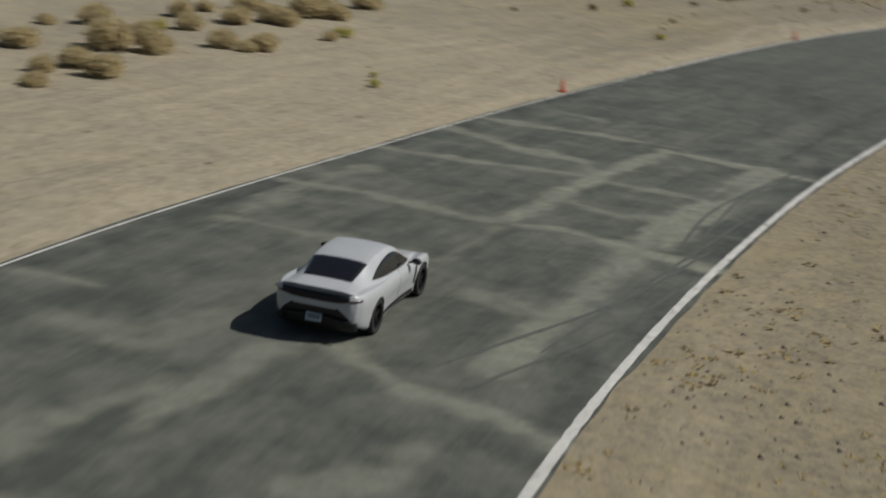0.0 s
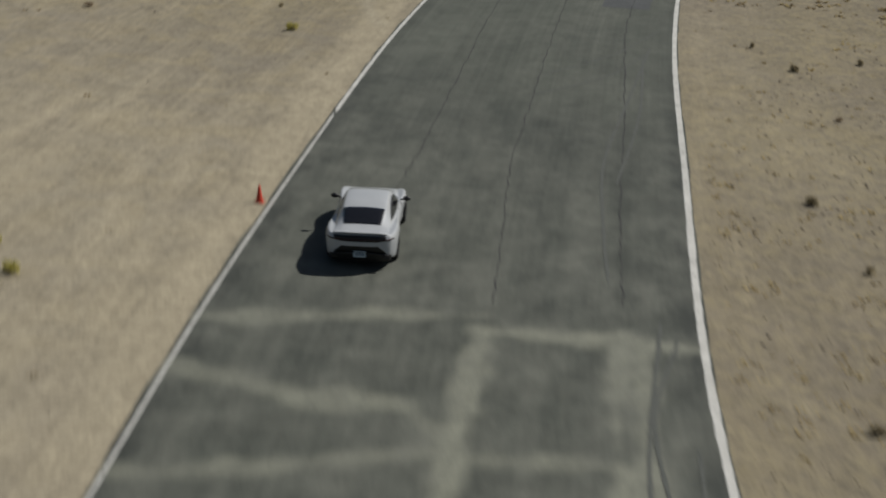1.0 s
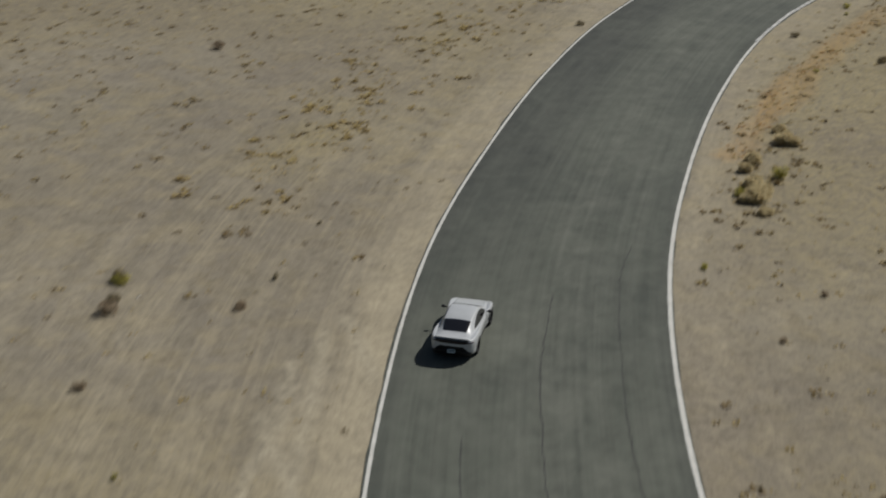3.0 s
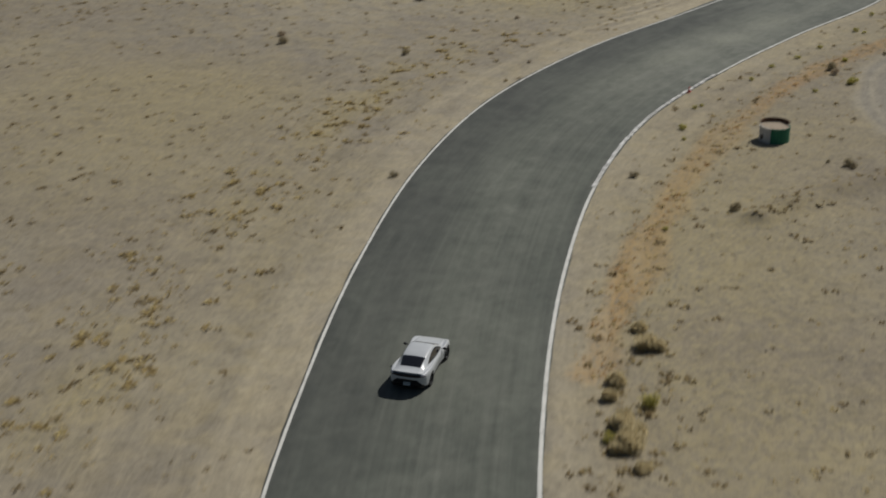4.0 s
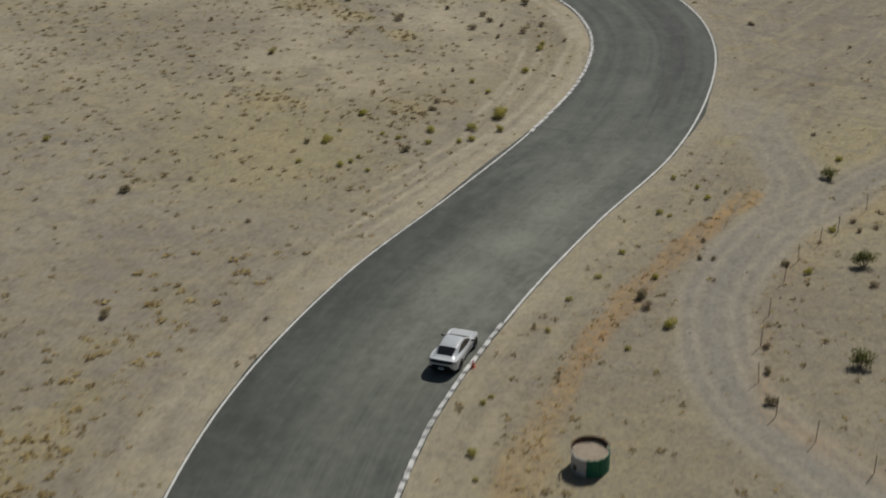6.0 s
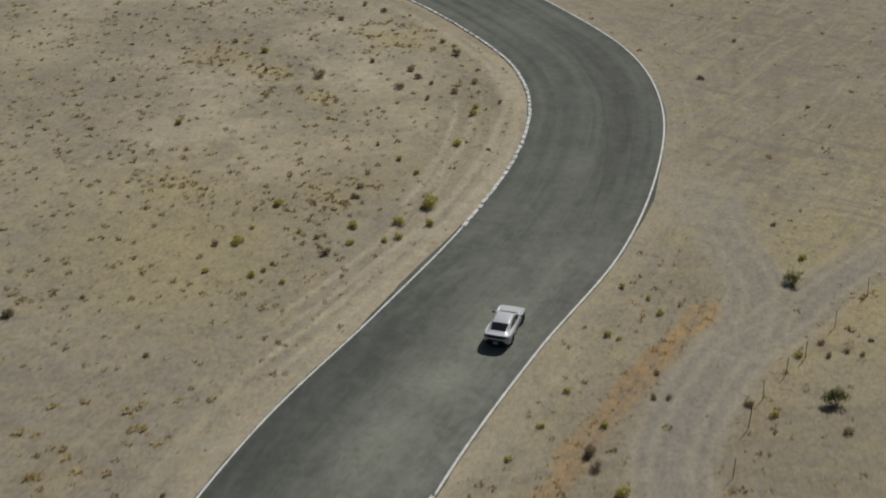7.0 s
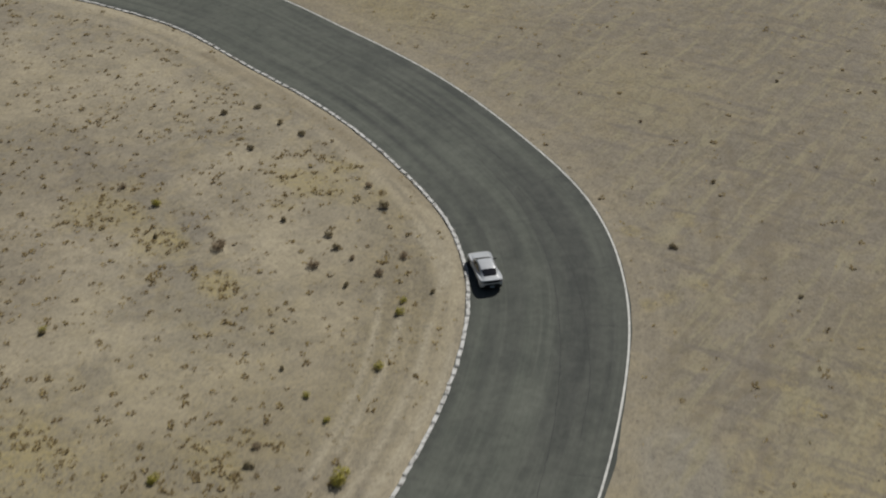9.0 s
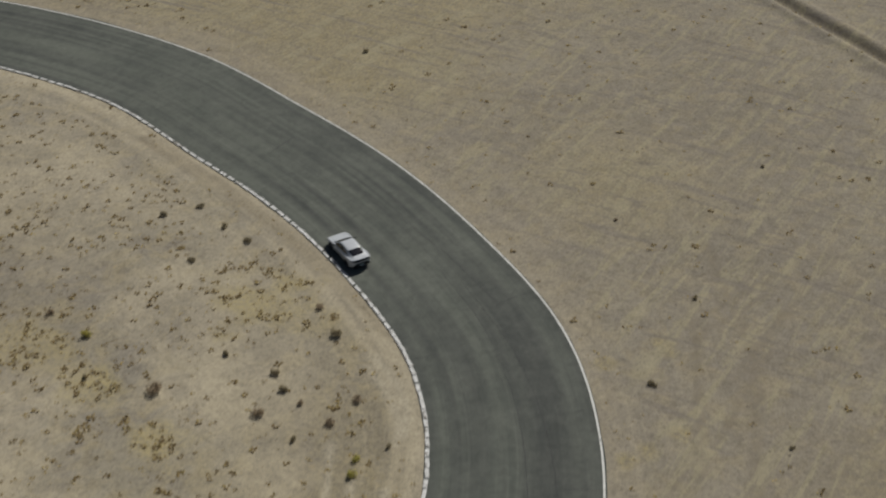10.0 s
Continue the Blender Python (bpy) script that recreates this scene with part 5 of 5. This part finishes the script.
def make_wheel():
    wheel = empty("wheel")
    turn = pose(0, 0, 0, 0, 90, 0)
    bm = bmesh.new()
    lathe(bm, [(0.262, -0.13), (0.34, -0.135), (0.358, -0.11), (0.362, -0.05), (0.362, 0.05), (0.358, 0.11), (0.34, 0.135), (0.262, 0.13), (0.262, -0.13)], 40, turn, cap=False)
    part("tyre", bm, RUBBER, wheel, "black low-profile tyre", True)
    bm = bmesh.new()
    lathe(bm, [(0.264, -0.125), (0.264, 0.125), (0.245, 0.118), (0.235, 0.02), (0.235, -0.12), (0.264, -0.125)], 40, turn, cap=False)
    for k in range(5):
        for lean in (-9, 9):
            box(bm, (0.03, 0.032, 0.235), pose(0, 0, 0, 72 * k + lean, 0, 0) @ Matrix.Translation((0.07, 0, 0.135)), 0.006)
    lathe(bm, [(0.06, 0.04), (0.06, 0.09), (0.04, 0.1)], 16, turn)
    part("rim", bm, DARK_METAL, wheel, "dark five-spoke alloy rim")
    bm = bmesh.new()
    lathe(bm, [(0.19, -0.01), (0.19, 0.015)], 28, turn)
    part("brake_disc", bm, STEEL, wheel, "steel brake disc")
    return wheel


def make_car():
    car = tagged(empty("sports_sedan"), "glossy white four-door sports sedan with black windows", "car")
    body = car_body(car)
    up = 0.012
    rear = [[(x * (0.505 + 0.07 * v), y, skin_z(x * (0.505 + 0.07 * v), y) + up) for x in np.linspace(-1, 1, 17)] for v, y in ((v, -1.87 + 0.66 * v) for v in np.linspace(0, 1, 13))]
    shell("rear_window", rear, 0.008, TINTED, car, "black tinted rear window")
    front = [[(x * (0.66 - 0.085 * v), y, skin_z(x * (0.66 - 0.085 * v), y) + up) for x in np.linspace(-1, 1, 17)] for v, y in ((v, 1.04 - 0.78 * v) for v in np.linspace(0, 1, 13))]
    shell("windscreen", front, 0.008, TINTED, car, "dark tinted windscreen")
    low, high = table([(-1.32, 1.045), (-0.8, 0.985), (0, 0.945), (0.9, 0.925)]), table([(-1.32, 1.055), (-1.1, 1.14), (-0.8, 1.22), (-0.4, 1.285), (0.0, 1.29), (0.3, 1.235), (0.6, 1.11), (0.9, 0.94)])
    for sx in (-1, 1):
        grid = []
        for y in np.linspace(-1.31, 0.89, 34):
            a, b = low(y), high(y)
            grid.append([(sx * (skin_x(a + (b - a) * v, y) + 0.012), y, a + (b - a) * v) for v in np.linspace(0, 1, 7)])
        shell("side_window", grid, 0.008, TINTED, car, "black tinted side window")
        sill = [[(sx * (skin_x(z, y) + 0.008), y, z) for z in np.linspace(0.215, 0.30, 4)] for y in np.linspace(-0.98, 1.0, 22)]
        shell("side_sill", sill, 0.014, BLACK, car, "black side sill")
        lamp = [[(sx * x, tail_y(x) - 0.012, z) for z in (0.868, 0.885, 0.905)] for x in np.linspace(0.60, 0.90, 12)]
        shell("tail_lamp", lamp, 0.012, LAMP_RED, car, "dark red wrap-round tail lamp")
        slot = [[(sx * (skin_x(z, y + 0.10 * (z - 0.5)) + 0.010), y + 0.10 * (z - 0.5), z) for z in np.linspace(0.42, 0.80, 7)] for y in np.linspace(0.935, 1.005, 4)]
        shell("wing_vent", slot, 0.012, BLACK, car, "black vent slot behind the front wheel")
        door = [[(sx * (skin_x(z, y) + 0.002), y, z) for z in np.linspace(0.32, 0.92, 10)] for y in (0.045, 0.055)]
        shell("door_gap", door, 0.004, BLACK, car, "thin dark door gap")
        mirror = empty("wing_mirror")
        mirror.parent = car
        mirror.matrix_local = pose(sx * 0.93, 0.70, 0.955)
        bm = bmesh.new()
        bmesh.ops.create_uvsphere(bm, u_segments=14, v_segments=9, radius=1, matrix=Matrix.Translation((sx * 0.10, 0, 0.02)) @ Matrix.Diagonal((0.115, 0.07, 0.068, 1)))
        part("mirror_shell", bm, BLACK, mirror, "black mirror shell", True)
        bm = bmesh.new()
        tube(bm, (sx * -0.08, 0.03, -0.03), (sx * 0.06, 0.0, 0.0), 0.026, 0.02, 8)
        part("mirror_stem", bm, BLACK, mirror)
        pipe = bmesh.new()
        box(pipe, (0.2, 0.05, 0.075), pose(sx * 0.70, tail_y(0.70) - 0.012, 0.40, 0, 0, sx * 14), 0.02)
        part("bumper_outlet", pipe, BLACK, car, "black bumper corner outlet")
    bar = [[(x, tail_y(x) - 0.016, z) for z in (0.872, 0.884, 0.896)] for x in np.linspace(-0.60, 0.60, 25)]
    shell("light_bar", bar, 0.012, LAMP_RED, car, "thin dark red rear light bar")
    gap = [[(x, tail_y(x) - 0.008, z) for z in (0.825 + 0.05 * abs(x / 0.70) ** 4, 1.0)] for x in np.linspace(-0.70, 0.70, 29)]
    shell("spoiler_gap", gap, 0.008, BLACK, car, "black gap under the spoiler")
    lip = [[(x, -2.53 + 0.27 * (1 - v) + 0.16 * abs(x / 0.8) ** 3, skin_z(x, -2.28 + 0.12 * abs(x / 0.8) ** 3) + 0.006 + 0.05 * v) for v in np.linspace(0, 1, 5)] for x in np.linspace(-0.72, 0.72, 27)]
    shell("rear_spoiler", lip, 0.022, PAINT, car, "white rear spoiler lip")
    diffuser = [[(x, tail_y(x) - 0.006 + 0.35 * (0.52 - z), z) for z in np.linspace(0.25, 0.53 - 0.10 * abs(x / 0.86) ** 2, 6)] for x in np.linspace(-0.84, 0.84, 25)]
    shell("rear_diffuser", diffuser, 0.02, BLACK, car, "black rear diffuser")
    for x in (-0.3, -0.1, 0.1, 0.3):
        bm = bmesh.new()
        box(bm, (0.018, 0.16, 0.11), Matrix.Translation((x, -2.36, 0.29)), 0.004)
        part("diffuser_fin", bm, BLACK, car)
    plate = bmesh.new()
    box(plate, (0.33, 0.012, 0.165), pose(0, -2.485, 0.475, -10, 0, 0), 0.004)
    plate = part("number_plate", plate, PLATE, car, "pale blue number plate with dark bars")
    for k in range(6):
        bm = bmesh.new()
        box(bm, (0.026, 0.004, 0.06), pose(-0.105 + 0.042 * k, -2.4935, 0.473, -10, 0, 0))
        part("plate_bar", bm, PLATE_INK, plate)
    wheel = make_wheel()
    wheel.parent = car
    wheels = [wheel]
    places = [(sx * TRACK, y, WHEEL, 0 if sx > 0 else 180) for y in AXLES for sx in (-1, 1)]
    for _ in range(3):
        wheels.append(copy_thing(wheel, Matrix()))
    for w, (x, y, z, turn) in zip(wheels, places):
        w.matrix_basis = pose(x, y, z, 0, 0, turn)
    return car, list(zip(wheels, places))


car, wheels = make_car()


make_stand(2.25, 43.45)


# ---------------------------------------------------------------- motion
# seconds, place and heading (degrees left of +y) of the car
DRIVE = [
    (0.0, 25.44, -95.14, 37.0), (0.5, 17.56, -84.78, 32.6), (1.0, 8.95, -72.11, 29.8), (1.5, 2.51, -61.03, 26.0), (2.0, -3.91, -47.82, 20.5), (2.2, -5.57, -43.69, 18.1),
    (3.5, -13.14, -11.45, 4.2), (4.0, -13.66, 2.14, -2.0), (4.5, -13.24, 16.03, -7.5), (5.0, -11.85, 29.87, -12.3), (5.5, -9.36, 43.28, -16.0),
    (7.0, 1.46, 78.42, -16.3), (7.5, 4.66, 90.29, -10.4), (8.0, 6.25, 100.47, -3.4), (8.5, 6.84, 112.43, 3.6), (9.0, 5.94, 122.39, 12.6), (9.5, 2.94, 134.16, 22.4), (10.0, -1.83, 144.0, 29.4),
]


def motions():
    walk(car, [(t, pose(x, y, 0, 0, 0, heading)) for t, x, y, heading in DRIVE])
    # the wheels turn 80 degrees from one film frame to the next
    for wheel, (x, y, z, turn) in wheels:
        way = -1 if turn == 0 else 1
        walk(wheel, [(k / FPS, pose(x, y, z, 0, 0, turn) @ pose(0, 0, 0, way * 80 * k, 0, 0)) for k in range(10 * FPS + 1)])


motions()
